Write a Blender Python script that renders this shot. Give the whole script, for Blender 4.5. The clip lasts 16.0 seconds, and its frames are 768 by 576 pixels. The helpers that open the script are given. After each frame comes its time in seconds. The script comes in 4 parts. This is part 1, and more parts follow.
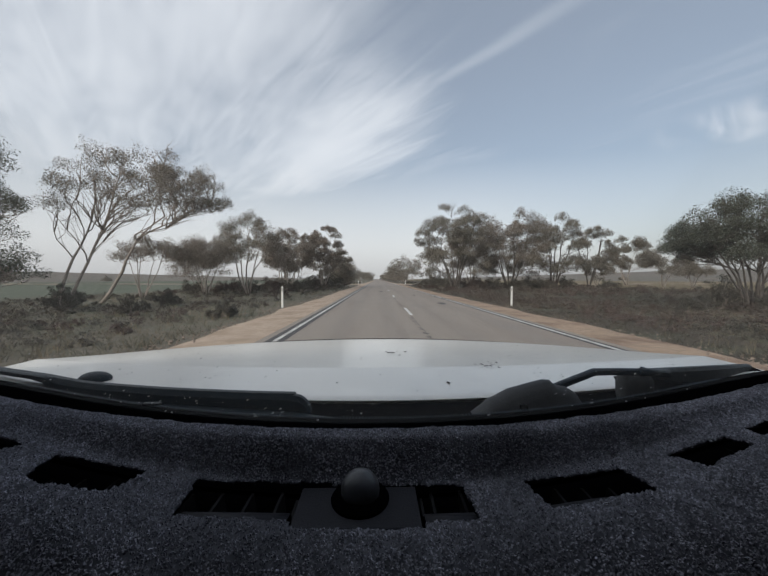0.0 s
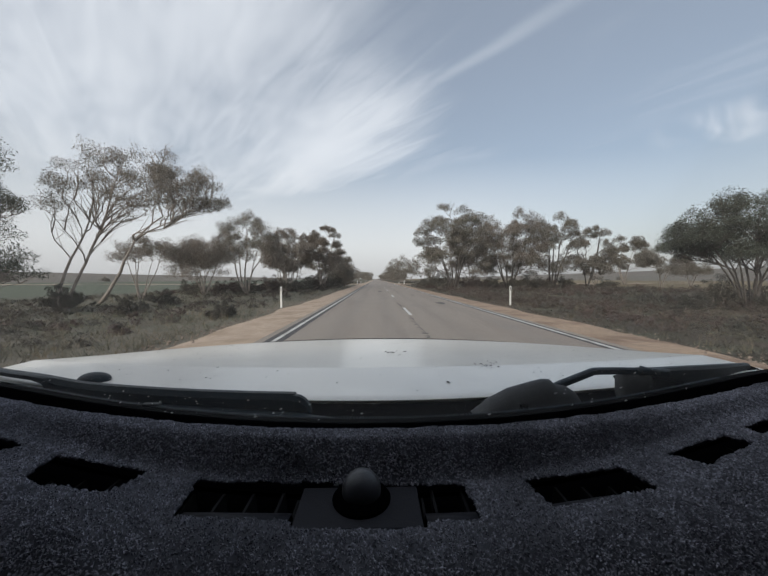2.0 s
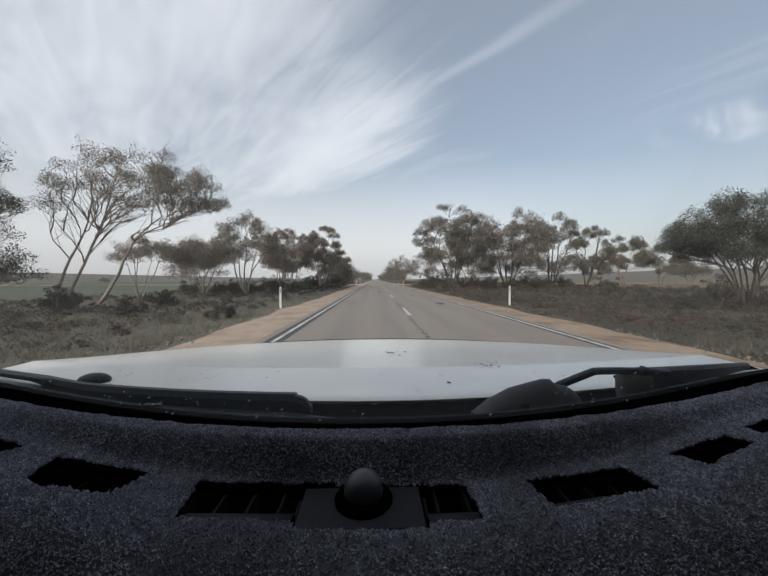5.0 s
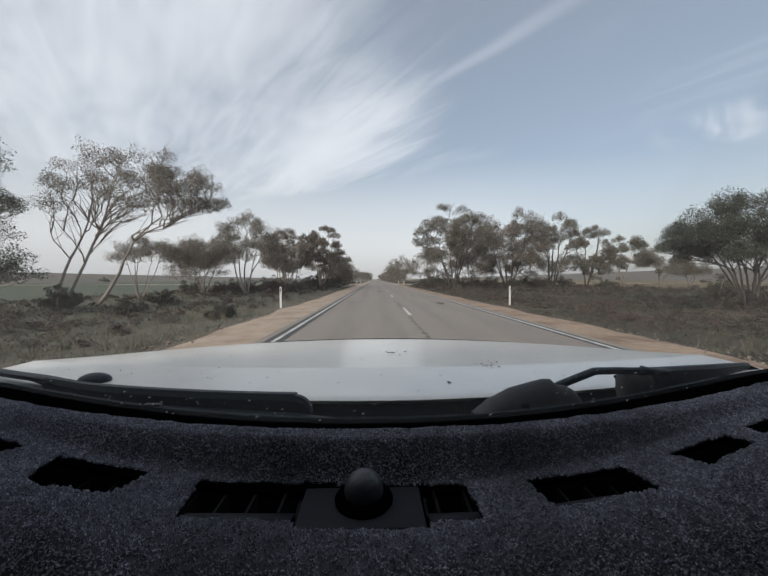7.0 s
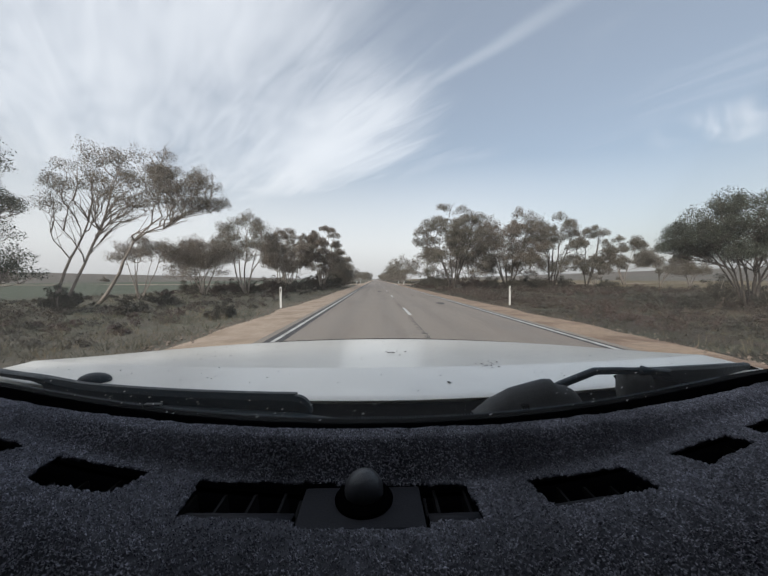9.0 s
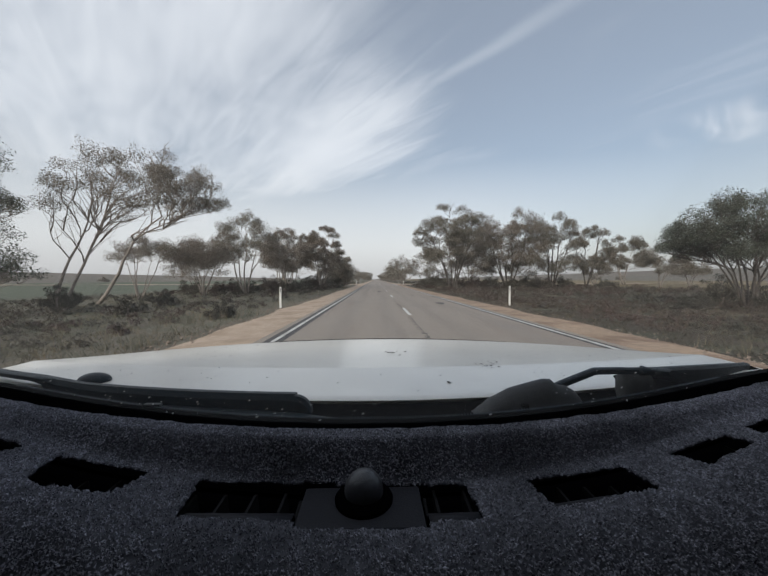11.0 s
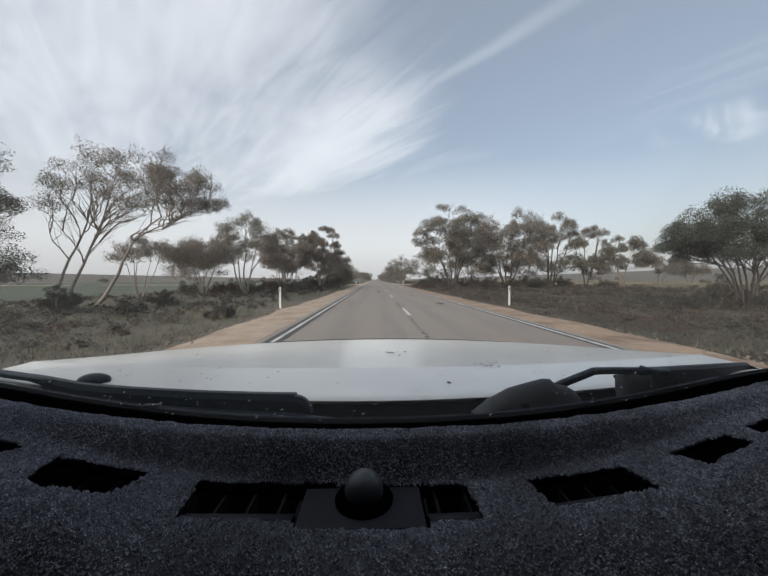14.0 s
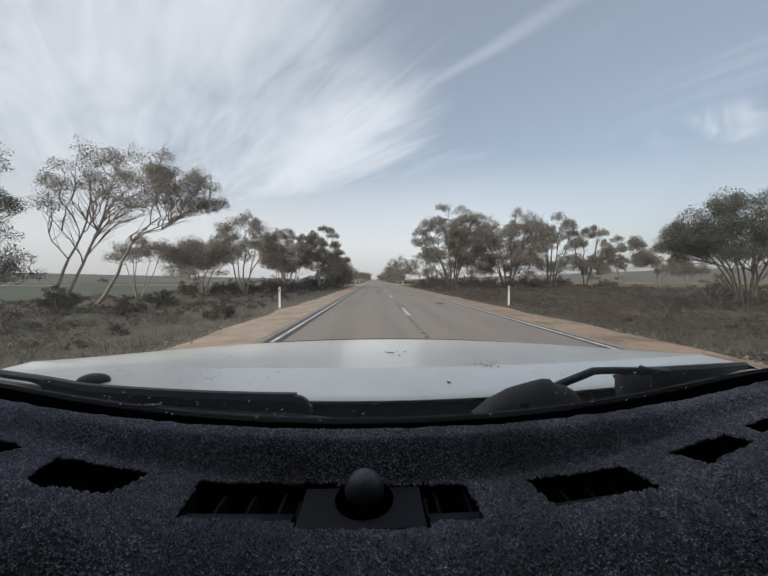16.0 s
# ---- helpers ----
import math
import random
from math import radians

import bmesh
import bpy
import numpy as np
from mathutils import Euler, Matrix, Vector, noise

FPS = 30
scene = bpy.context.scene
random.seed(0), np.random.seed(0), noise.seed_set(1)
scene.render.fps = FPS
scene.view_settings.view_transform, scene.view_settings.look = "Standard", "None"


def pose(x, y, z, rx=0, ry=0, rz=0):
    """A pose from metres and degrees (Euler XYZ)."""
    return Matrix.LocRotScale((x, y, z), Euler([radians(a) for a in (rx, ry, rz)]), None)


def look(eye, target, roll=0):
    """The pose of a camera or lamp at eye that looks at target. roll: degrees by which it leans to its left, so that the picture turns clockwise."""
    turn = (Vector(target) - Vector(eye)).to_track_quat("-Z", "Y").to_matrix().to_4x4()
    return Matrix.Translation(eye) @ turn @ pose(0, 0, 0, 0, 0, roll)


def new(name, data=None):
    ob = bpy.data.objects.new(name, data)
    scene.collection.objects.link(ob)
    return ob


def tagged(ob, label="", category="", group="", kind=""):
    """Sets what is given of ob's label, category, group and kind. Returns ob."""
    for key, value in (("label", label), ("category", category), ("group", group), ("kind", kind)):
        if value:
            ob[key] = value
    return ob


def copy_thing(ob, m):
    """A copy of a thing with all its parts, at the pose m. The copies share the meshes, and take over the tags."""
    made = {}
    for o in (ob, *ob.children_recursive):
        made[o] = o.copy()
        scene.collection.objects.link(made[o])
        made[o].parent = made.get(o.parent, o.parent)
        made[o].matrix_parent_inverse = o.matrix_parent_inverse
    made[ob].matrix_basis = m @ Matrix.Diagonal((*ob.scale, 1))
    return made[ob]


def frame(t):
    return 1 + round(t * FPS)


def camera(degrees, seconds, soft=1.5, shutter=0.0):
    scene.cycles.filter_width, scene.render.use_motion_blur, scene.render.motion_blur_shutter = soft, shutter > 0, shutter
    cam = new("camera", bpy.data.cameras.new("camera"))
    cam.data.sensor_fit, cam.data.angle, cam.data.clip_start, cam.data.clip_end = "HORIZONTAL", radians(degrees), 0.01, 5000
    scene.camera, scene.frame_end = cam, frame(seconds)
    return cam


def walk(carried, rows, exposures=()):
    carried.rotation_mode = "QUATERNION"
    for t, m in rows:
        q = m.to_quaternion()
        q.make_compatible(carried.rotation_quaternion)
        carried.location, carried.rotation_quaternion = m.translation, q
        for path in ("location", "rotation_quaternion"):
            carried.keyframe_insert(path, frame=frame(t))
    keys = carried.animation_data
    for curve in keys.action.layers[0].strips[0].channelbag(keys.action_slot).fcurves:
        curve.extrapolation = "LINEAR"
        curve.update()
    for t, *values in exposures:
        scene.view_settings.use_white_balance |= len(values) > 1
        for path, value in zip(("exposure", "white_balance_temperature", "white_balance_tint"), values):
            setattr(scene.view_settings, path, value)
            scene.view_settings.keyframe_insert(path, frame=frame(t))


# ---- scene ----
cam = camera(100.0, 16.0, soft=1.5)

# The camera sits on the dashboard of the car, 1.35 m over the road; its mount settles by some millimetres.
EYE = 1.35
walk(cam, [
    (0.0, pose(0.0000, 0, EYE, 88.43, 0.00, -1.22)),
    (1.0, pose(-0.0008, 0, EYE, 88.43, 0.05, -1.26)),
    (1.9, pose(-0.0016, 0, EYE, 88.40, 0.10, -1.40)),
    (2.6, pose(-0.0034, 0, EYE, 88.43, 0.10, -1.52)),
    (4.0, pose(-0.0040, 0, EYE, 88.46, 0.15, -1.55)),
    (8.0, pose(-0.0042, 0, EYE, 88.43, 0.15, -1.50)),
    (12.0, pose(-0.0044, 0, EYE, 88.43, 0.15, -1.56)),
    (14.0, pose(-0.0046, 0, EYE, 88.46, 0.20, -1.60)),
    (16.0, pose(-0.0052, 0, EYE, 88.46, 0.20, -1.68)),
], exposures=[(0.0, 0.0), (2.0, 0.02), (3.5, 0.10), (6.5, 0.0), (8.0, 0.15), (9.0, 0.15), (11.5, 0.04), (13.0, 0.13), (16.0, 0.05)])


# ---- world and light ----
def link(tree, a, b):
    tree.links.new(a, b)


def node(tree, kind, **values):
    n = tree.nodes.new(kind)
    for key, value in values.items():
        n.inputs[key.replace("_", " ")].default_value = value
    return n


def maths(tree, op, a, b=None, c=None, clamp=False):
    n = tree.nodes.new("ShaderNodeMath")
    n.operation, n.use_clamp = op, clamp
    for i, v in enumerate((a, b, c)):
        if v is None:
            continue
        if isinstance(v, (int, float)):
            n.inputs[i].default_value = v
        else:
            link(tree, v, n.inputs[i])
    return n.outputs[0]


def ramp(tree, value, stops):
    n = tree.nodes.new("ShaderNodeValToRGB")
    while len(n.color_ramp.elements) < len(stops):
        n.color_ramp.elements.new(0.5)
    for e, (p, c) in zip(n.color_ramp.elements, stops):
        e.position, e.color = p, (*c, 1) if len(c) == 3 else c
    link(tree, value, n.inputs[0])
    return n.outputs[0]


def mixed(tree, factor, a, b, blend="MIX"):
    n = tree.nodes.new("ShaderNodeMix")
    n.data_type, n.blend_type = "RGBA", blend
    for i, v in ((0, factor), (6, a), (7, b)):
        if isinstance(v, (int, float)):
            n.inputs[i].default_value = v
        elif isinstance(v, tuple):
            n.inputs[i].default_value = (*v, 1)
        else:
            link(tree, v, n.inputs[i])
    return n.outputs[2]


def smooth(tree, value, low, high):
    n = tree.nodes.new("ShaderNodeMapRange")
    n.interpolation_type = "SMOOTHSTEP"
    n.inputs[1].default_value, n.inputs[2].default_value = low, high
    link(tree, value, n.inputs[0])
    return n.outputs[0]


world = bpy.data.worlds.new("sky")
scene.world = world
world.use_nodes = True
wt = world.node_tree
wt.nodes.clear()
sky = wt.nodes.new("ShaderNodeTexSky")
sky.sky_type, sky.sun_disc = "NISHITA", False
sky.sun_elevation, sky.sun_rotation = radians(30), radians(-143)
sky.air_density, sky.dust_density, sky.ozone_density = 1.0, 4.0, 1.0
coord = wt.nodes.new("ShaderNodeTexCoord")
split = wt.nodes.new("ShaderNodeSeparateXYZ")
link(wt, coord.outputs["Generated"], split.inputs[0])
dx, dy, dz = split.outputs
up = maths(wt, "MAXIMUM", dz, 0.0)
lift = maths(wt, "ADD", up, 0.06)
px, py = maths(wt, "DIVIDE", dx, lift), maths(wt, "DIVIDE", dy, lift)
# the wisps run along one direction of the cloud layer
along = maths(wt, "ADD", maths(wt, "MULTIPLY", px, -0.63), maths(wt, "MULTIPLY", py, 0.77))
across = maths(wt, "ADD", maths(wt, "MULTIPLY", px, 0.77), maths(wt, "MULTIPLY", py, 0.63))


def cloud_noise(su, sv, off, detail, rough, warp):
    c = wt.nodes.new("ShaderNodeCombineXYZ")
    link(wt, maths(wt, "MULTIPLY", along, su), c.inputs[0])
    link(wt, maths(wt, "MULTIPLY", across, sv), c.inputs[1])
    c.inputs[2].default_value = off
    n = node(wt, "ShaderNodeTexNoise", Scale=1.0, Detail=detail, Roughness=rough, Distortion=warp)
    link(wt, c.outputs[0], n.inputs["Vector"])
    return n.outputs[0]


wisps = cloud_noise(0.7, 2.2, 3.1, 5.0, 0.52, 0.5)
fine = cloud_noise(1.2, 7.5, 7.7, 7.0, 0.60, 1.2)
banks = cloud_noise(0.42, 0.75, 1.4, 3.0, 0.5, 0.2)
patches = cloud_noise(1.5, 2.6, 5.3, 6.0, 0.58, 0.9)
# the cloud field covers one side; its edge runs slantwise and frays into long streaks
edge = maths(wt, "MULTIPLY_ADD", smooth(wt, along, 0.35, 1.75), 1.25, 0.40)
cover = smooth(wt, maths(wt, "SUBTRACT", across, edge), 0.62, -0.60)
# the haze is thickest low down and towards the sun
low = maths(wt, "MULTIPLY", smooth(wt, dz, 0.50, 0.05), maths(wt, "MULTIPLY_ADD", smooth(wt, dx, 0.15, 0.75), -0.36, 1.0))


def part_of(value, weight):
    return maths(wt, "MULTIPLY", maths(wt, "SUBTRACT", value, 0.5), weight)


body = maths(wt, "MULTIPLY", cover, 0.68)
for value, weight in ((wisps, 0.95), (fine, 0.62), (banks, 0.75), (patches, 0.45)):
    body = maths(wt, "ADD", body, part_of(value, weight))
cloud = smooth(wt, body, 0.0, 1.04)
# one thin separate streak, and a small torn puff
bend = maths(wt, "ADD", across, part_of(banks, 0.25))
line = smooth(wt, maths(wt, "ABSOLUTE", maths(wt, "SUBTRACT", bend, 1.15)), 0.065, 0.0)
line = maths(wt, "MULTIPLY", maths(wt, "MULTIPLY", line, 0.27), smooth(wt, along, 0.05, 0.7))
away = maths(wt, "ADD", maths(wt, "POWER", maths(wt, "SUBTRACT", along, 0.16), 2.0), maths(wt, "POWER", maths(wt, "SUBTRACT", across, 2.6), 2.0))
torn = node(wt, "ShaderNodeTexNoise", Scale=9.0, Detail=5.0, Roughness=0.6, Distortion=0.8)
link(wt, coord.outputs["Generated"], torn.inputs["Vector"])
puff = maths(wt, "MULTIPLY", smooth(wt, away, 0.16, 0.0), maths(wt, "MULTIPLY", smooth(wt, torn.outputs[0], 0.44, 0.70), 0.62))
cloud = maths(wt, "MAXIMUM", cloud, maths(wt, "MAXIMUM", line, puff))
cloud = maths(wt, "MAXIMUM", maths(wt, "MULTIPLY_ADD", cloud, 0.60, 0.24), maths(wt, "MULTIPLY", low, 0.86))
tone = ramp(wt, dz, [(0.0, (0.65, 0.65, 0.665)), (0.10, (0.83, 0.838, 0.86)), (0.35, (0.91, 0.935, 0.99)), (1.0, (0.78, 0.82, 0.90))])
blue = node(wt, "ShaderNodeBackground", Strength=0.125)
link(wt, mixed(wt, 1.0, sky.outputs[0], (1.0, 1.015, 0.985), "MULTIPLY"), blue.inputs[0])
white = node(wt, "ShaderNodeBackground", Strength=1.0)
link(wt, tone, white.inputs[0])
both = wt.nodes.new("ShaderNodeMixShader")
link(wt, cloud, both.inputs[0]), link(wt, blue.outputs[0], both.inputs[1]), link(wt, white.outputs[0], both.inputs[2])
link(wt, both.outputs[0], wt.nodes.new("ShaderNodeOutputWorld").inputs[0])

sun = new("sun", bpy.data.lights.new("sun", "SUN"))
sun.data.energy, sun.data.angle, sun.data.color = 1.5, radians(14), (1.0, 0.93, 0.84)
sun.matrix_world = look((-36, -48, 34), (0, 0, 0))


# ---- materials ----
def material(name, colour, rough=0.7, metal=0.0, scale=20.0, vary=0.25, bump=0.0, bump_scale=None, second=None, island=0.0, coat=0.0, specular=0.5, thin=0.0):
    """colour with grain and blotches at two scales; second: the colour of the blotches; island: change from piece to piece;
    thin: the share of light that a thin leaf lets through."""
    m = bpy.data.materials.new(name)
    m.use_nodes = True
    t = m.node_tree
    p = t.nodes["Principled BSDF"]
    p.inputs["Roughness"].default_value, p.inputs["Metallic"].default_value = rough, metal
    p.inputs["Coat Weight"].default_value, p.inputs["Coat Roughness"].default_value = coat, 0.17
    p.inputs["Specular IOR Level"].default_value = specular
    at = t.nodes.new("ShaderNodeTexCoord").outputs["Object"]
    grain = node(t, "ShaderNodeTexNoise", Scale=scale, Detail=6.0, Roughness=0.65)
    blot = node(t, "ShaderNodeTexNoise", Scale=scale / 9, Detail=4.0, Roughness=0.55)
    link(t, at, grain.inputs["Vector"]), link(t, at, blot.inputs["Vector"])
    dark = tuple(c * (1 - vary) for c in colour)
    pale = tuple(min(1, c * (1 + vary)) for c in colour)
    c = ramp(t, grain.outputs[0], [(0.3, dark), (0.7, pale)])
    c = mixed(t, smooth(t, blot.outputs[0], 0.42, 0.68), c, second or tuple(x * (1 - vary * 0.7) for x in colour))
    if island:
        g = t.nodes.new("ShaderNodeNewGeometry").outputs["Random Per Island"]
        f = maths(t, "MULTIPLY_ADD", g, 2 * island, 1 - island)
        c = mixed(t, 1.0, c, f, "MULTIPLY")
    link(t, c, p.inputs["Base Color"])
    if bump:
        b = node(t, "ShaderNodeBump", Strength=bump, Distance=0.01)
        h = node(t, "ShaderNodeTexNoise", Scale=bump_scale or scale, Detail=5.0, Roughness=0.6)
        link(t, at, h.inputs["Vector"]), link(t, h.outputs[0], b.inputs["Height"])
        link(t, b.outputs[0], p.inputs["Normal"])
    if thin:
        glow = t.nodes.new("ShaderNodeBsdfTranslucent")
        link(t, c, glow.inputs[0])
        k = t.nodes.new("ShaderNodeMixShader")
        k.inputs[0].default_value = thin
        link(t, p.outputs[0], k.inputs[1]), link(t, glow.outputs[0], k.inputs[2])
        link(t, k.outputs[0], t.nodes["Material Output"].inputs[0])
    return m


BARK_DARK = material("dark rough bark", (0.135, 0.118, 0.106), 0.9, scale=9, vary=0.35, bump=0.5, bump_scale=25, second=(0.175, 0.155, 0.138))
BARK = material("bark", (0.30, 0.262, 0.232), 0.85, scale=9, vary=0.35, bump=0.5, bump_scale=25, second=(0.36, 0.315, 0.28))
LEAF = material("eucalypt leaf", (0.236, 0.216, 0.180), 0.62, scale=1.2, vary=0.3, second=(0.262, 0.226, 0.19), island=0.45, thin=0.4)
LEAF_BROWN = material("brownish eucalypt leaf", (0.268, 0.230, 0.195), 0.65, scale=1.2, vary=0.3, second=(0.236, 0.216, 0.178), island=0.45, thin=0.4)
# greener leaf, its colour also darkened for the dim edges of view
LEAF_GREEN = material("dimmed deep green leaf", (0.118, 0.126, 0.098), 0.62, scale=1.2, vary=0.3, second=(0.135, 0.132, 0.105), island=0.45, thin=0.35)
LEAF_DARK = material("dark scrub leaf", (0.108, 0.102, 0.084), 0.75, scale=1.2, vary=0.35, second=(0.142, 0.120, 0.102), island=0.45, thin=0.3)
HEATH = material("brown heath twig", (0.108, 0.081, 0.069), 0.8, scale=1.2, vary=0.35, second=(0.085, 0.074, 0.060), island=0.45)
GRASS = material("verge grass", (0.150, 0.145, 0.108), 0.8, scale=0.5, vary=0.3, second=(0.185, 0.158, 0.118), island=0.35, thin=0.25)
# heath grass, darkened further for the dimmer right edge of view
GRASS_DIM = material("dimmed heath grass", (0.070, 0.065, 0.051), 0.8, scale=0.5, vary=0.3, second=(0.092, 0.074, 0.059), island=0.35)
STRAW = material("dry grass", (0.21, 0.17, 0.11), 0.8, scale=0.5, vary=0.3, island=0.4)
SAND = material("sandy shoulder", (0.42, 0.326, 0.247), 0.95, scale=9, vary=0.2, bump=0.4, bump_scale=30, second=(0.32, 0.242, 0.175))
RED_SAND = material("reddish rutted shoulder", (0.35, 0.255, 0.18), 0.95, scale=7, vary=0.28, bump=0.6, bump_scale=22, second=(0.21, 0.138, 0.094))
STONE = material("pale limestone gravel", (0.25, 0.20, 0.16), 0.9, scale=6, vary=0.25, bump=0.4, island=0.3)
PAINT = material("road paint", (0.60, 0.60, 0.575), 0.7, scale=30, vary=0.15, second=(0.40, 0.385, 0.36))
SEAL = material("fresh bitumen band", (0.075, 0.073, 0.072), 0.85, scale=30, vary=0.3, bump=0.4, bump_scale=90)
POST = material("white plastic post", (0.74, 0.74, 0.72), 0.5, scale=12, vary=0.07, second=(0.6, 0.58, 0.53))
REFLECT = material("dark reflector", (0.05, 0.022, 0.022), 0.25, scale=40, vary=0.15)
STEEL = material("galvanised steel", (0.45, 0.46, 0.47), 0.45, 0.8, scale=30, vary=0.15)
SIGN = material("sign face", (0.72, 0.72, 0.70), 0.45, scale=14, vary=0.06)
BLUE = material("blue sign panel", (0.03, 0.12, 0.38), 0.45, scale=14, vary=0.06)
INK = material("sign ink", (0.03, 0.03, 0.035), 0.5, scale=20, vary=0.2)
WHITE = material("white car paint", (0.80, 0.775, 0.715), 0.5, scale=22, vary=0.05, second=(0.74, 0.715, 0.655), coat=0.7)
# the blue in this colour stands in for reflected sky
PLASTIC = material("sky-tinted grained black plastic", (0.004, 0.013, 0.021), 0.45, scale=60, vary=0.3, bump=0.25, bump_scale=500, specular=0.25)
FLAP = material("smooth cowl plastic", (0.013, 0.020, 0.026), 0.4, scale=40, vary=0.2, specular=0.3)
DUSTY = material("dusty grey plastic", (0.034, 0.036, 0.037), 0.7, scale=25, vary=0.25, bump=0.2, bump_scale=300)
RUBBER = material("black rubber", (0.0025, 0.0025, 0.003), 0.9, scale=60, vary=0.3, specular=0.0)
# the shade down in the vents is put into these near-black colours
VOID = material("vent recess shade black", (0.0025, 0.0025, 0.003), 0.9, scale=60, vary=0.2, specular=0.0)
SLAT = material("shade-darkened slat plastic", (0.0058, 0.0058, 0.0072), 0.65, scale=60, vary=0.2, specular=0.2)
LIP = material("rounded vent lip", (0.024, 0.024, 0.029), 0.6, scale=60, vary=0.2, specular=0.2)
PLATE = material("grey mount plate", (0.030, 0.0305, 0.036), 0.7, scale=40, vary=0.12, bump=0.15, bump_scale=600, specular=0.15)
BALL = material("worn rubber ball", (0.055, 0.057, 0.064), 0.42, scale=50, vary=0.25, bump=0.1, bump_scale=400, specular=0.5)
CARPET = material("blue grey carpet", (0.098, 0.100, 0.114), 1.0, scale=150, vary=0.4, second=(0.06, 0.061, 0.07), specular=0.1)
PILE = material("carpet pile", (0.256, 0.258, 0.294), 1.0, scale=90, vary=0.4, second=(0.171, 0.173, 0.198), island=0.45, specular=0.1)
DIRT = material("dried mud speck", (0.06, 0.05, 0.045), 0.9, scale=100, vary=0.3)
SPLASH = bpy.data.materials.new("pale insect splash")
TYRE = material("tyre rubber", (0.022, 0.022, 0.023), 0.85, scale=40, vary=0.2)
CLOTH = material("grey cabin lining", (0.09, 0.09, 0.095), 0.95, scale=60, vary=0.2)


def asphalt():
    m = bpy.data.materials.new("worn asphalt")
    m.use_nodes = True
    t = m.node_tree
    p = t.nodes["Principled BSDF"]
    p.inputs["Roughness"].default_value = 0.8
    at = t.nodes.new("ShaderNodeTexCoord").outputs["Object"]
    s = t.nodes.new("ShaderNodeSeparateXYZ")
    link(t, at, s.inputs[0])
    stones = node(t, "ShaderNodeTexNoise", Scale=70.0, Detail=4.0, Roughness=0.7)
    link(t, at, stones.inputs["Vector"])
    stretch = t.nodes.new("ShaderNodeMapping")
    stretch.inputs["Scale"].default_value = (1.0, 0.06, 1.0)
    link(t, at, stretch.inputs["Vector"])
    streak = node(t, "ShaderNodeTexNoise", Scale=1.6, Detail=4.0, Roughness=0.6)
    link(t, stretch.outputs[0], streak.inputs["Vector"])
    patch = node(t, "ShaderNodeTexNoise", Scale=0.35, Detail=4.0, Roughness=0.6)
    link(t, at, patch.inputs["Vector"])
    c = ramp(t, stones.outputs[0], [(0.3, (0.215, 0.182, 0.153)), (0.7, (0.33, 0.288, 0.246))])
    c = mixed(t, maths(t, "MULTIPLY", smooth(t, streak.outputs[0], 0.45, 0.7), 0.5), c, (0.20, 0.165, 0.14))
    c = mixed(t, maths(t, "MULTIPLY", smooth(t, patch.outputs[0], 0.52, 0.7), 0.3), c, (0.165, 0.16, 0.155))
    # the wheel tracks are polished and a little darker
    for x in (-1.0, 0.45, 2.2, 3.7):
        d = maths(t, "ABSOLUTE", maths(t, "SUBTRACT", s.outputs[0], x))
        c = mixed(t, maths(t, "MULTIPLY", smooth(t, d, 0.42, 0.1), 0.18), c, (0.15, 0.14, 0.132))
    link(t, c, p.inputs["Base Color"])
    b = node(t, "ShaderNodeBump", Strength=0.4, Distance=0.006)
    link(t, stones.outputs[0], b.inputs["Height"]), link(t, b.outputs[0], p.inputs["Normal"])
    return m


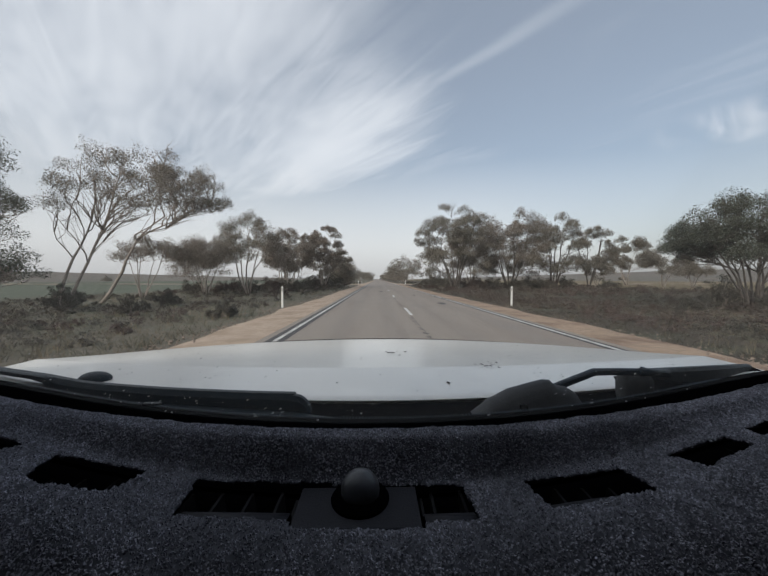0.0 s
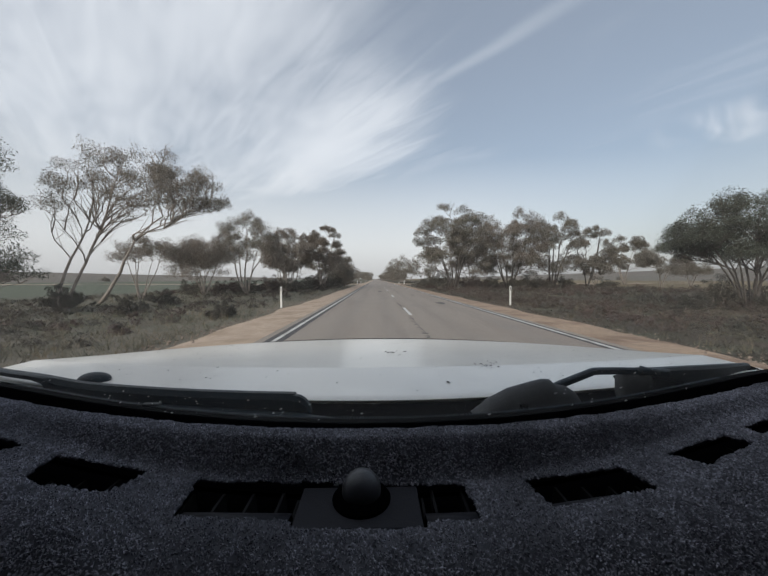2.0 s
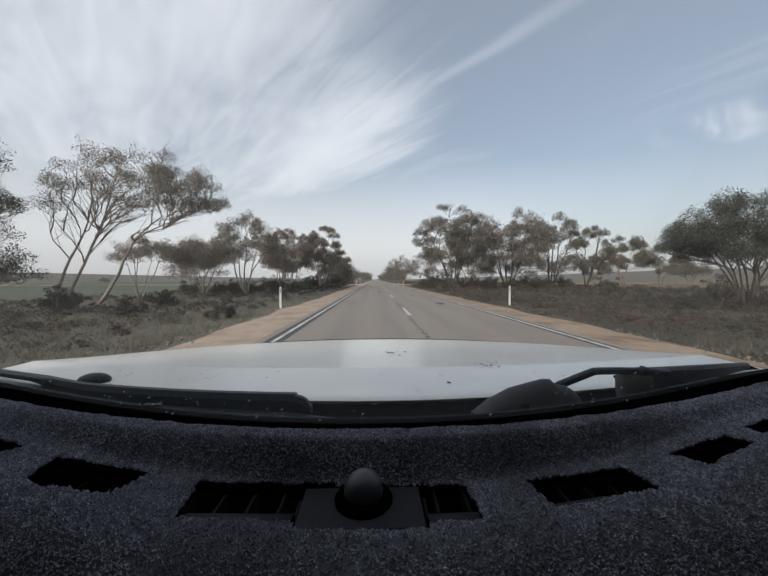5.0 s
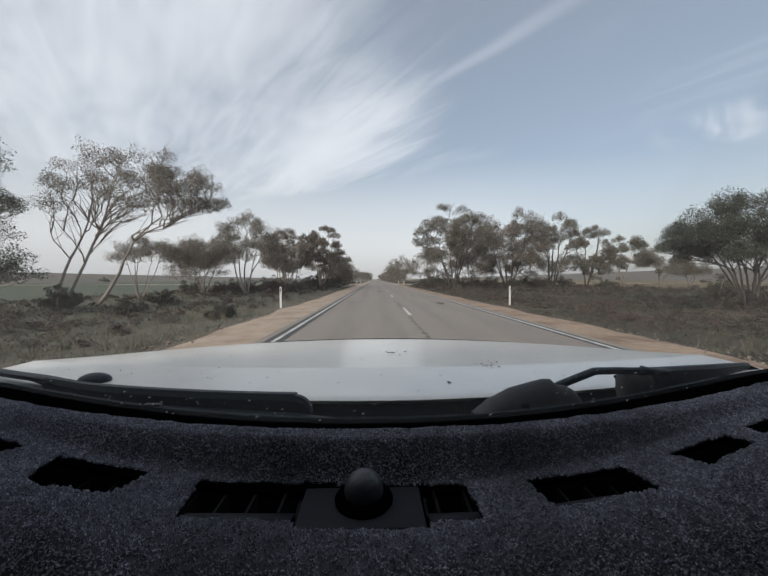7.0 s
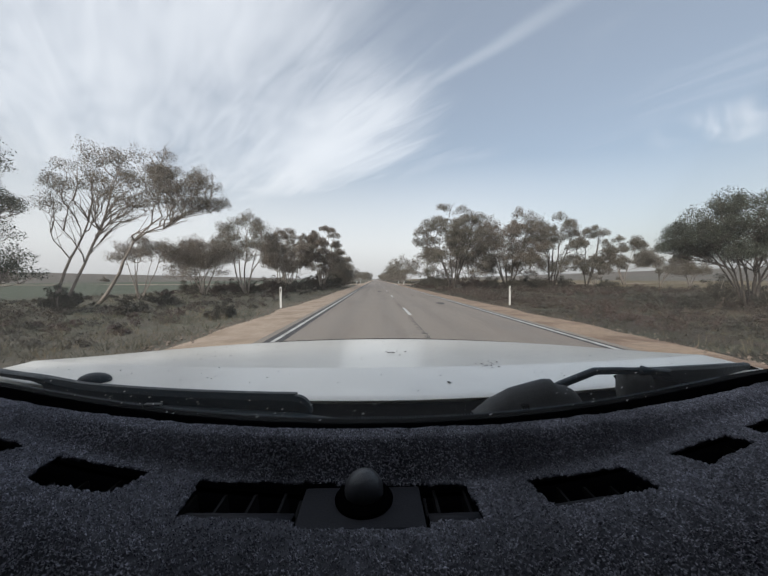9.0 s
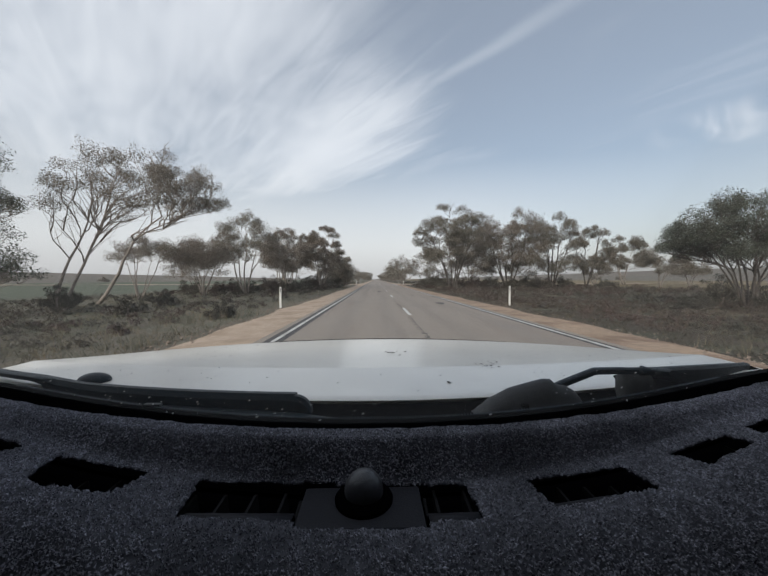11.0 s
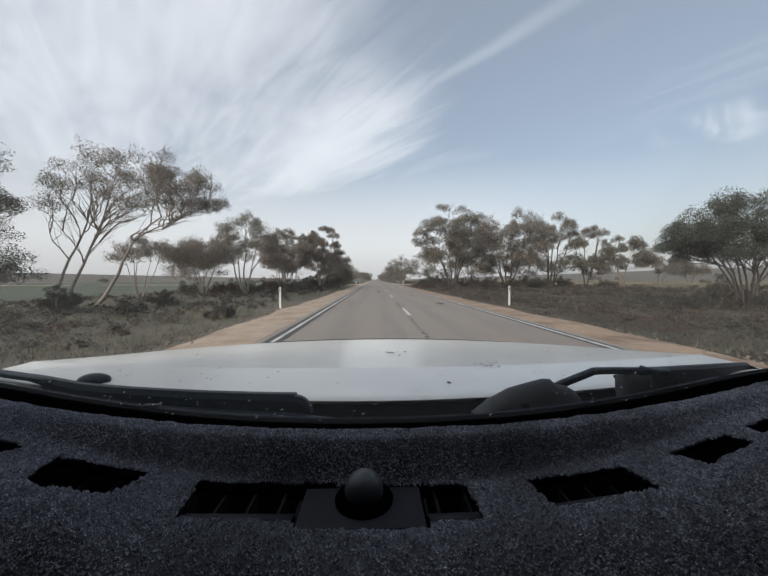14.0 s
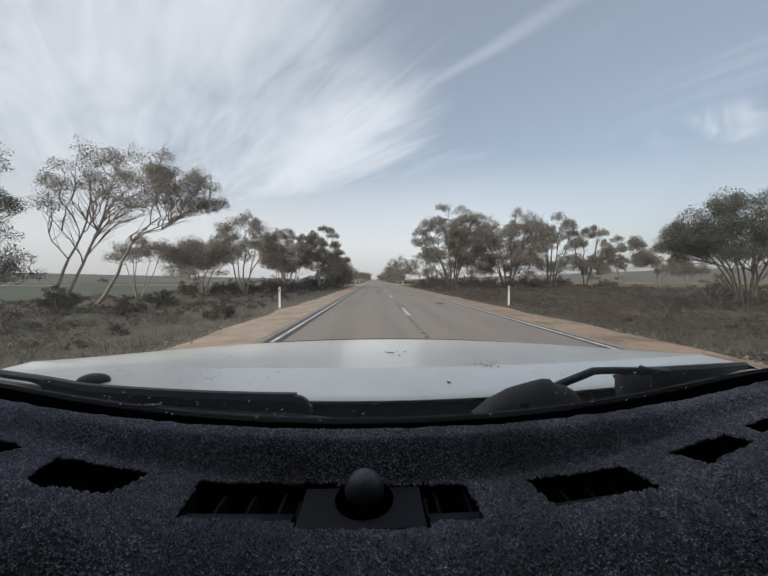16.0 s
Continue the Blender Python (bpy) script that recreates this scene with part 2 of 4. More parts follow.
def soil():
    """Verge scrub by the road, a green paddock on one side and a stubble paddock on the other."""
    m = bpy.data.materials.new("verge soil and paddocks")
    m.use_nodes = True
    t = m.node_tree
    p = t.nodes["Principled BSDF"]
    p.inputs["Roughness"].default_value, p.inputs["Specular IOR Level"].default_value = 0.95, 0.2
    at = t.nodes.new("ShaderNodeTexCoord").outputs["Object"]
    s = t.nodes.new("ShaderNodeSeparateXYZ")
    link(t, at, s.inputs[0])
    n = [node(t, "ShaderNodeTexNoise", Scale=k, Detail=6.0, Roughness=0.65) for k in (4.0, 0.5, 0.06, 0.004)]
    for k in n:
        link(t, at, k.inputs["Vector"])
    verge = ramp(t, n[0].outputs[0], [(0.3, (0.066, 0.057, 0.044)), (0.7, (0.110, 0.090, 0.072))])
    verge = mixed(t, smooth(t, n[1].outputs[0], 0.48, 0.62), verge, (0.094, 0.096, 0.068))
    verge = mixed(t, maths(t, "MULTIPLY", smooth(t, n[2].outputs[0], 0.5, 0.65), 0.7), verge, (0.165, 0.128, 0.098))
    green = ramp(t, n[1].outputs[0], [(0.3, (0.105, 0.118, 0.088)), (0.7, (0.14, 0.152, 0.115))])
    tan = ramp(t, n[1].outputs[0], [(0.3, (0.16, 0.13, 0.08)), (0.7, (0.23, 0.19, 0.125))])
    grey = ramp(t, n[3].outputs[0], [(0.4, (0.15, 0.145, 0.125)), (0.6, (0.20, 0.17, 0.145))])
    edge = maths(t, "MULTIPLY_ADD", n[2].outputs[0], 6.0, s.outputs[0])
    # left verge paler; the right one's dark tone includes edge-of-view dimming
    near = ramp(t, n[0].outputs[0], [(0.3, (0.115, 0.106, 0.083)), (0.7, (0.185, 0.163, 0.131))])
    near = mixed(t, smooth(t, n[1].outputs[0], 0.46, 0.62), near, (0.125, 0.125, 0.093))
    verge = mixed(t, smooth(t, s.outputs[0], 2.0, 0.0), verge, near)
    left = mixed(t, smooth(t, edge, -120, -190), green, grey)
    right = mixed(t, smooth(t, edge, 150, 240), tan, grey)
    c = mixed(t, smooth(t, edge, -23, -27), verge, left)
    c = mixed(t, smooth(t, edge, 40, 46), c, right)
    link(t, c, p.inputs["Base Color"])
    b = node(t, "ShaderNodeBump", Strength=0.8, Distance=0.08)
    link(t, n[0].outputs[0], b.inputs["Height"]), link(t, b.outputs[0], p.inputs["Normal"])
    return m


def splash():
    """Thin dried film that lets daylight glow through it."""
    SPLASH.use_nodes = True
    t = SPLASH.node_tree
    t.nodes.clear()
    grain = node(t, "ShaderNodeTexNoise", Scale=400.0, Detail=3.0)
    through_film = t.nodes.new("ShaderNodeBsdfTranslucent")
    link(t, ramp(t, grain.outputs[0], [(0.3, (0.35, 0.36, 0.36)), (0.7, (0.75, 0.75, 0.73))]), through_film.inputs[0])
    link(t, through_film.outputs[0], t.nodes.new("ShaderNodeOutputMaterial").inputs[0])


splash()


def tinted():
    m = bpy.data.materials.new("light-blocking side glass")
    m.use_nodes = True
    t = m.node_tree
    t.nodes.clear()
    clear = node(t, "ShaderNodeBsdfTransparent", Color=(0.03, 0.032, 0.031, 1))
    gloss = node(t, "ShaderNodeBsdfGlossy", Roughness=0.02)
    k = t.nodes.new("ShaderNodeMixShader")
    k.inputs[0].default_value = 0.05
    link(t, clear.outputs[0], k.inputs[1]), link(t, gloss.outputs[0], k.inputs[2])
    link(t, k.outputs[0], t.nodes.new("ShaderNodeOutputMaterial").inputs[0])
    return m


def pane():
    m = bpy.data.materials.new("windscreen glass")
    m.use_nodes = True
    t = m.node_tree
    t.nodes.clear()
    clear = node(t, "ShaderNodeBsdfTransparent", Color=(0.95, 0.965, 0.96, 1))
    gloss = node(t, "ShaderNodeBsdfGlossy", Roughness=0.02)
    f = node(t, "ShaderNodeFresnel", IOR=1.3)
    k = t.nodes.new("ShaderNodeMixShader")
    link(t, maths(t, "MULTIPLY", f.outputs[0], 0.04), k.inputs[0])
    link(t, clear.outputs[0], k.inputs[1]), link(t, gloss.outputs[0], k.inputs[2])
    # a thin dust film on the glass, also standing in for distant haze
    haze_dust = node(t, "ShaderNodeBsdfTranslucent", Color=(0.8, 0.79, 0.77, 1))
    film = node(t, "ShaderNodeTexNoise", Scale=7.0, Detail=5.0, Roughness=0.6)
    link(t, t.nodes.new("ShaderNodeTexCoord").outputs["Object"], film.inputs["Vector"])
    d = t.nodes.new("ShaderNodeMixShader")
    link(t, maths(t, "MULTIPLY_ADD", film.outputs[0], 0.022, 0.016), d.inputs[0])
    link(t, k.outputs[0], d.inputs[1]), link(t, haze_dust.outputs[0], d.inputs[2])
    link(t, d.outputs[0], t.nodes.new("ShaderNodeOutputMaterial").inputs[0])
    return m


ASPHALT, SOIL, GLASS, TINT = asphalt(), soil(), pane(), tinted()


# ---- building helpers ----
def mesh_object(name, verts, faces, mat, parent=None, label="", soft=False):
    me = bpy.data.meshes.new(name)
    me.from_pydata([tuple(v) for v in verts], [], [tuple(f) for f in faces])
    me.materials.append(mat)
    if soft:
        me.polygons.foreach_set("use_smooth", np.ones(len(me.polygons), bool))
    me.update()
    ob = new(name, me)
    ob.parent = parent
    return tagged(ob, label)


def part(name, bm, mat, parent=None, label="", soft=False):
    bmesh.ops.recalc_face_normals(bm, faces=bm.faces)
    me = bpy.data.meshes.new(name)
    bm.to_mesh(me)
    bm.free()
    me.materials.append(mat)
    if soft:
        me.polygons.foreach_set("use_smooth", np.ones(len(me.polygons), bool))
    ob = new(name, me)
    ob.parent = parent
    return tagged(ob, label)


def thing(name, m, label, category, group="", kind=""):
    ob = new(name)
    ob.matrix_world = m
    ob.empty_display_size = 0.1
    return tagged(ob, label, category, group, kind)


def box(bm, lo, hi, bevel=0.0):
    made = bmesh.ops.create_cube(bm, size=1.0)["verts"]
    for v in made:
        v.co = Vector([a + (c + 0.5) * (b - a) for a, b, c in zip(lo, hi, v.co)])
    if bevel:
        edges = list({e for v in made for e in v.link_edges})
        bmesh.ops.bevel(bm, geom=edges, offset=bevel, segments=2, affect="EDGES", profile=0.5)
    return bm


def tube(points, radii, sides=6, base=0):
    """Verts and faces of a tapered pipe along the points."""
    points = [Vector(p) for p in points]
    verts, faces = [], []
    side = Vector((1, 0.3, 0.1)).normalized()
    for i, p in enumerate(points):
        d = (points[min(i + 1, len(points) - 1)] - points[max(i - 1, 0)]).normalized()
        a = d.cross(side)
        a = a.normalized() if a.length > 1e-3 else d.orthogonal().normalized()
        b = d.cross(a)
        for k in range(sides):
            w = 2 * math.pi * k / sides
            verts.append(p + radii[i] * (math.cos(w) * a + math.sin(w) * b))
    for i in range(len(points) - 1):
        for k in range(sides):
            j = (k + 1) % sides
            faces.append((base + i * sides + k, base + i * sides + j, base + (i + 1) * sides + j, base + (i + 1) * sides + k))
    faces.append(tuple(base + k for k in range(sides))[::-1])
    faces.append(tuple(base + (len(points) - 1) * sides + k for k in range(sides)))
    return verts, faces


def loft(sections, closed=False):
    """A skin over rows of points of equal length."""
    n = len(sections[0])
    verts = [p for row in sections for p in row]
    faces = []
    for i in range(len(sections) - 1):
        for k in range(n if closed else n - 1):
            j = (k + 1) % n
            faces.append((i * n + k, i * n + j, (i + 1) * n + j, (i + 1) * n + k))
    return verts, faces


def thick(ob, depth, offset=-1.0, bevel=0.0):
    s = ob.modifiers.new("thickness", "SOLIDIFY")
    s.thickness, s.offset = depth, offset
    if bevel:
        b = ob.modifiers.new("worn edge", "BEVEL")
        b.width, b.segments, b.limit_method = bevel, 2, "ANGLE"
    return ob


# ---- ground and road ----

def ground_height(x, y):
    side = 0.026 if x < 0 else 0.034
    rise = max(0.0, abs(x) - 260)
    z = side * rise * rise / (rise + 400)
    near = min(1.0, max(0.0, (abs(x - 1.2) - 6.5) / 8))
    z += near * 0.16 * noise.noise((x * 0.09, y * 0.09, 0.3)) + near * 0.05 * noise.noise((x * 0.6, y * 0.6, 4.3))
    return z - 0.06 - 0.14 * min(1.0, max(0.0, (abs(x - 1.2) - 5.2) / 3.5)) * max(0.0, 1 - abs(x - 1.2) / 60)


def build_ground():
    rise = [6.5 * (4200 / 6.5) ** (i / 60) for i in range(61)]
    xs = [1.2 - r for r in rise[::-1]] + [1.2 - 4, 1.2, 1.2 + 4] + [1.2 + r for r in rise]
    ahead = [k * 0.9 for k in range(1, 60)] + [54 * (4300 / 54) ** (i / 60) for i in range(61)]
    ys = [-v for v in (2500, 1200, 600, 300, 150, 80, 40, 20, 10, 5)] + [0] + ahead
    rows = [[(x, y, ground_height(x, y)) for x in xs] for y in ys]
    v, f = loft(rows)
    ob = mesh_object("ground", v, f, SOIL, soft=True)
    tagged(ob, "scrubby roadside verge with green and stubble paddocks beyond", "ground", kind="structure")


def build_road():
    road = thing("road", pose(0, 0, 0), "worn grey two-lane country road with white painted lines", "road", kind="structure")
    ends = (-400.0, 2400.0)
    bm = box(bmesh.new(), (-2.62, ends[0], -0.20), (4.95, ends[1], 0.0))
    part("asphalt", bm, ASPHALT, road)
    for x, w in ((-2.23, 0.20), (4.60, 0.15)):
        bm = box(bmesh.new(), (x - w, ends[0], 0.001), (x + w, ends[1], 0.004))
        part("bitumen_band", bm, SEAL, road, "dark fresh bitumen along the edge line")
        bm = box(bmesh.new(), (x - 0.045, ends[0], 0.004), (x + 0.045, ends[1], 0.008))
        part("edge_line", bm, PAINT, road, "white painted edge line")
    me = None
    for k in range(-6, 60):
        y = 12.1 + 12.0 * k
        if me is None:
            first = part("centre_dash", box(bmesh.new(), (-0.06, 0, 0.002), (0.06, 3.0, 0.006)), PAINT, road, "worn white centre dash")
            me = first.data
            first.location = (1.30, y, 0)
        else:
            ob = new("centre_dash", me)
            ob.parent, ob.location = road, (1.30, y, 0)
            tagged(ob, "worn white centre dash")
    part("centre_joint", box(bmesh.new(), (1.235, 5.0, 0.001), (1.246, 700.0, 0.0018)), SEAL, road, "thin dark joint between the lanes")
    # short dark tears along the centre joint, and a few patches
    rng = random.Random(4)
    v, f = [], []
    for k in range(60):
        y = 5.4 + k * 0.27 + rng.uniform(-0.06, 0.06)
        if rng.random() < 0.12 + 0.012 * k:
            continue
        x, w, d = 1.20 + rng.uniform(-0.03, 0.03), rng.uniform(0.04, 0.10), rng.uniform(0.05, 0.10)
        n = len(v)
        v += [(x - w, y, 0.003), (x + w * 0.6, y - 0.03, 0.003), (x + w, y + d, 0.003), (x - w * 0.7, y + d + 0.02, 0.003)]
        f.append((n, n + 1, n + 2, n + 3))
    tagged(mesh_object("road_tear", v, f, SEAL, road), "short dark tears in the centre joint", kind="stuff")
    for x, y, w, d in ((3.6, 17.8, 0.22, 0.8), (3.1, 27.0, 0.15, 0.7), (0.4, 35.0, 0.2, 1.2)):
        ring = [(x + w * math.cos(a) * (1 + 0.25 * math.sin(3 * a)), y + d * math.sin(a) * (1 + 0.2 * math.cos(2 * a)), 0.003) for a in [i * math.pi / 8 for i in range(16)]]
        mesh_object("patch", ring, [tuple(range(16))], SEAL, road, "dark patch in the asphalt")


def shoulder(side, label):
    """A sandy strip that falls from the asphalt to the verge, with a ragged outer edge."""
    inner, width = (-2.60, 2.0) if side < 0 else (4.93, 1.65)
    ys = [-300, -150, -80, -40, -20, -10] + [k * 0.25 for k in range(-20, 200)] + [50 * (2300 / 50) ** (i / 160) for i in range(161)]
    rows = []
    for y in ys:
        rag = 0.35 * noise.noise((side * 7, y * 0.35, 0)) + 0.09 * noise.noise((side * 3, y * 1.7, 2)) + 0.5 * noise.noise((side * 5, y * 0.05, 6))
        w = width + rag
        row = []
        for k in range(11):
            u = k / 10
            x = inner + side * w * u
            ruts = 0.003 * noise.noise((x * 3.1, y * 0.5, 5)) + 0.003 * noise.noise((x * 6, y * 5, 8)) * (abs(y) < 50)
            z = -0.012 - 0.045 * u + ruts * min(1, u * 4) - 0.09 * max(0, u - 0.85) / 0.15
            row.append((x, y, z))
        rows.append(row if side > 0 else row[::-1])
    v, f = loft(rows)
    ob = mesh_object("shoulder", v, f, SAND if side < 0 else RED_SAND, soft=True)
    return tagged(ob, label, "road shoulder", kind="structure")


build_ground()
build_road()
shoulder(-1, "pale sandy road shoulder with a ragged grassy edge")
shoulder(1, "reddish sandy road shoulder with loose stones")


# ---- the car ----
def bonnet_rear(x):
    return 0.533 + 0.30 * x * x - 0.18 * x ** 4


def bonnet_crease(x):
    return 0.723 + 0.13 * x * x


def bonnet_front(x):
    return 1.31 - 0.365 * x * x


def seal_line(x):
    return 0.414 + 0.50 * x * x - 0.27 * x ** 4


def dash_line(x):
    return 0.346 + 0.46 * x * x - 0.20 * x ** 4


def strip(rows, mat, name, parent, label="", soft=True):
    v, f = loft(rows)
    return mesh_object(name, v, f, mat, parent, label, soft)


def span(a, b, n):
    return [a + (b - a) * i / (n - 1) for i in range(n)]


car = thing("car", pose(0, 0, 0), "white car with a dusty bonnet standing on the road", "car")


def build_bonnet():
    flat, fall = [], []
    for x in span(-0.85, 0.85, 61):
        r, c, f = bonnet_rear(x), bonnet_crease(x), bonnet_front(x)
        row = [(x, r, EYE - 0.203), (x, r + 0.004, EYE - 0.201), (x, r + 0.016, EYE - 0.2)]
        flat.append(row + [(x, r + 0.016 + (c - r - 0.016) * u, EYE - 0.2) for u in span(0.1, 1.0, 8)])
        row = [(x, c + (f - c) * u, EYE - 0.2 - 0.040 * u ** 0.97) for u in span(0.0, 0.94, 15)]
        fall.append(row + [(x, f - 0.012, EYE - 0.243), (x, f, EYE - 0.254), (x, f + 0.004, EYE - 0.275), (x, f + 0.004, EYE - 0.31)])
    # the two faces meet in a crisp crease
    v, f = loft(flat)
    v2, f2 = loft(fall)
    ob = mesh_object("bonnet", v + v2, f + [tuple(k + len(v) for k in q) for q in f2], WHITE, car, "dusty white bonnet with dried specks", True)
    # dark tube put in for the shadow gap at the front lip
    v, f = tube([(x, bonnet_front(x), EYE - 0.2437) for x in span(-0.42, 0.5, 40)], [0.0022] * 40, 6)
    mesh_object("gap_line", v, f, RUBBER, ob, "thin dark line for the shadow gap")
    rng = random.Random(8)
    v, f = [], []

    def speck(x, y, w, d, turn):
        z = EYE - 0.1985 - (0.040 * max(0.0, (y - bonnet_crease(x)) / (bonnet_front(x) - bonnet_crease(x))) ** 1.15)
        n = len(v)
        for k in range(7):
            a = 2 * math.pi * k / 7
            p, q = w * math.cos(a) * rng.uniform(0.6, 1.1), d * math.sin(a) * rng.uniform(0.6, 1.1)
            v.append((x + p * math.cos(turn) - q * math.sin(turn), y + p * math.sin(turn) + q * math.cos(turn), z))
        v.append((x, y, z + 0.0015))
        f.extend((n + k, n + (k + 1) % 7, n + 7) for k in range(7))
    speck(0.137, 0.612, 0.004, 0.007, 0.4)
    for k in range(18):
        speck(0.26 + rng.gauss(0, 0.02), 0.735 + rng.gauss(0, 0.02), rng.uniform(0.001, 0.007), rng.uniform(0.001, 0.003), rng.uniform(0, 3))
    for k in range(12):
        speck(0.05 + rng.gauss(0, 0.02), 0.93 + rng.gauss(0, 0.03), rng.uniform(0.001, 0.005), rng.uniform(0.002, 0.008), rng.uniform(0, 3))
    for k in range(90):
        x = rng.uniform(-0.7, 0.75)
        speck(x, rng.uniform(bonnet_rear(x) + 0.03, bonnet_front(x) - 0.08), rng.uniform(0.0006, 0.0022), rng.uniform(0.0008, 0.003), rng.uniform(0, 3))
    tagged(mesh_object("dried_speck", v, f, DIRT, ob), "dark dried mud and insect specks", kind="stuff")


def build_body():
    for side in (-1, 1):
        prof = [(0.85, 0.0), (0.875, -0.02), (0.895, -0.07), (0.90, -0.2), (0.905, -0.45), (0.87, -0.62)]
        rows = []
        for y in span(0.62, 1.16, 13):
            if y > bonnet_front(0.85):
                drop = -0.245 - (y - bonnet_front(0.85)) * 0.9
            else:
                drop = -0.207 - 0.035 * max(0, (y - 0.82) / 0.22)
            rows.append([(side * (px_ - 0.35 * max(0, y - 0.95)), y, EYE + drop + dz_) for px_, dz_ in prof])
        strip(rows, WHITE, "wing", car)
        rows = [[(side * x, y, EYE + z) for x, z in ((0.86, -0.21), (0.895, -0.3), (0.90, -0.5), (0.89, -0.85))] for y in span(0.62, -3.2, 12)]
        thick(strip(rows, WHITE, "side_panel", car), 0.03)
        # pillars and roof rail, unseen and thickened to cut corner light
        pillar = [(side * 0.875, 0.63, EYE - 0.22), (side * 0.80, 0.38, EYE + 0.12), (side * 0.69, 0.10, EYE + 0.42)]
        v, f = tube(pillar, (0.055, 0.052, 0.048), 8)
        mesh_object("pillar", v, f, CLOTH, car, soft=True)
        # unseen, nearly opaque panes added to keep side light off the mat
        for y0, y1 in ((0.62, -0.93), (-0.97, -1.98)):
            a = [(side * 0.885, y, EYE - 0.22) for y in span(y0, y1, 8)]
            b = [(side * 0.70, min(y, 0.11), EYE + 0.43) for y in span(y0, y1 - 0.06, 8)]
            thick(strip([a, b], TINT, "side_window", car, "unseen side window darkened against side light"), 0.004)
        for y in (-0.95, -2.0):
            v, f = tube([(side * 0.87, y, EYE - 0.22), (side * 0.68, y - 0.08, EYE + 0.42)], (0.045, 0.04), 8)
            mesh_object("pillar", v, f, CLOTH, car, soft=True)
    # front end, floor, back and roof; the unseen cabin shell shades the dash
    rows = []
    for x in span(-0.86, 0.86, 25):
        f = bonnet_front(x)
        rows.append([(x, f + 0.004, EYE - 0.28), (x, f + 0.03, EYE - 0.42), (x, f + 0.05, EYE - 0.6), (x, f + 0.02, EYE - 0.85), (x, f - 0.1, EYE - 0.95)])
    strip(rows, WHITE, "front_panel", car)
    part("floor_pan", box(bmesh.new(), (-0.84, -3.2, EYE - 0.95), (0.84, 0.95, EYE - 0.88), 0.01), PLASTIC, car)
    part("bulkhead", box(bmesh.new(), (-0.83, 0.40, EYE - 0.88), (0.83, 0.44, EYE - 0.262), 0.005), PLASTIC, car)
    part("rear_panel", box(bmesh.new(), (-0.88, -3.24, EYE - 0.9), (0.88, -3.2, EYE - 0.22), 0.02), WHITE, car)
    rows = [[(x, y, EYE + 0.44 + 0.03 * math.cos(x * 2) - 0.02 * abs(y + 1.0)) for y in span(0.15, -2.1, 10)] for x in span(-0.70, 0.70, 13)]
    thick(strip(rows, WHITE, "roof", car), 0.04)
    # unseen dark lining, added to cut light bounced off the roof
    rows = [[(x, y, z - 0.055) for x, y, z in row] for row in rows]
    thick(strip(rows, CLOTH, "headlining", car, "unseen headlining darkened against roof bounce"), 0.008)
    part("cabin_back", box(bmesh.new(), (-0.80, -2.12, EYE - 0.88), (0.80, -2.06, EYE + 0.40), 0.01), CLOTH, car)
    part("seat_row", box(bmesh.new(), (-0.72, -1.1, EYE - 0.88), (0.72, -0.62, EYE - 0.05), 0.06), CLOTH, car)


def build_wheels():
    wheel = thing("wheel", pose(-0.78, 0.62, 0.372), "", "")
    wheel.parent = car
    prof = [(0.21, -0.11), (0.34, -0.115), (0.362, -0.10), (0.37, -0.06), (0.37, 0.06), (0.362, 0.10), (0.34, 0.115), (0.21, 0.11)]
    rows = [[(w, r * math.cos(a), r * math.sin(a)) for r, w in prof] for a in [2 * math.pi * k / 32 for k in range(33)]]
    v, f = loft(rows)
    mesh_object("tyre", v, f, TYRE, wheel, soft=True)
    prof = [(0.215, -0.105), (0.20, -0.02), (0.12, -0.05), (0.03, -0.06), (0.005, -0.06)]
    rows = [[(w, r * math.cos(a), r * math.sin(a)) for r, w in prof] for a in [2 * math.pi * k / 32 for k in range(33)]]
    v, f = loft(rows)
    mesh_object("rim", v, f, STEEL, wheel, soft=True)
    for x, y in ((0.78, 0.62), (-0.78, -2.3), (0.78, -2.3)):
        other = copy_thing(wheel, pose(x, y, 0.372, 0, 0, 180 if x > 0 else 0))
        other.parent = car


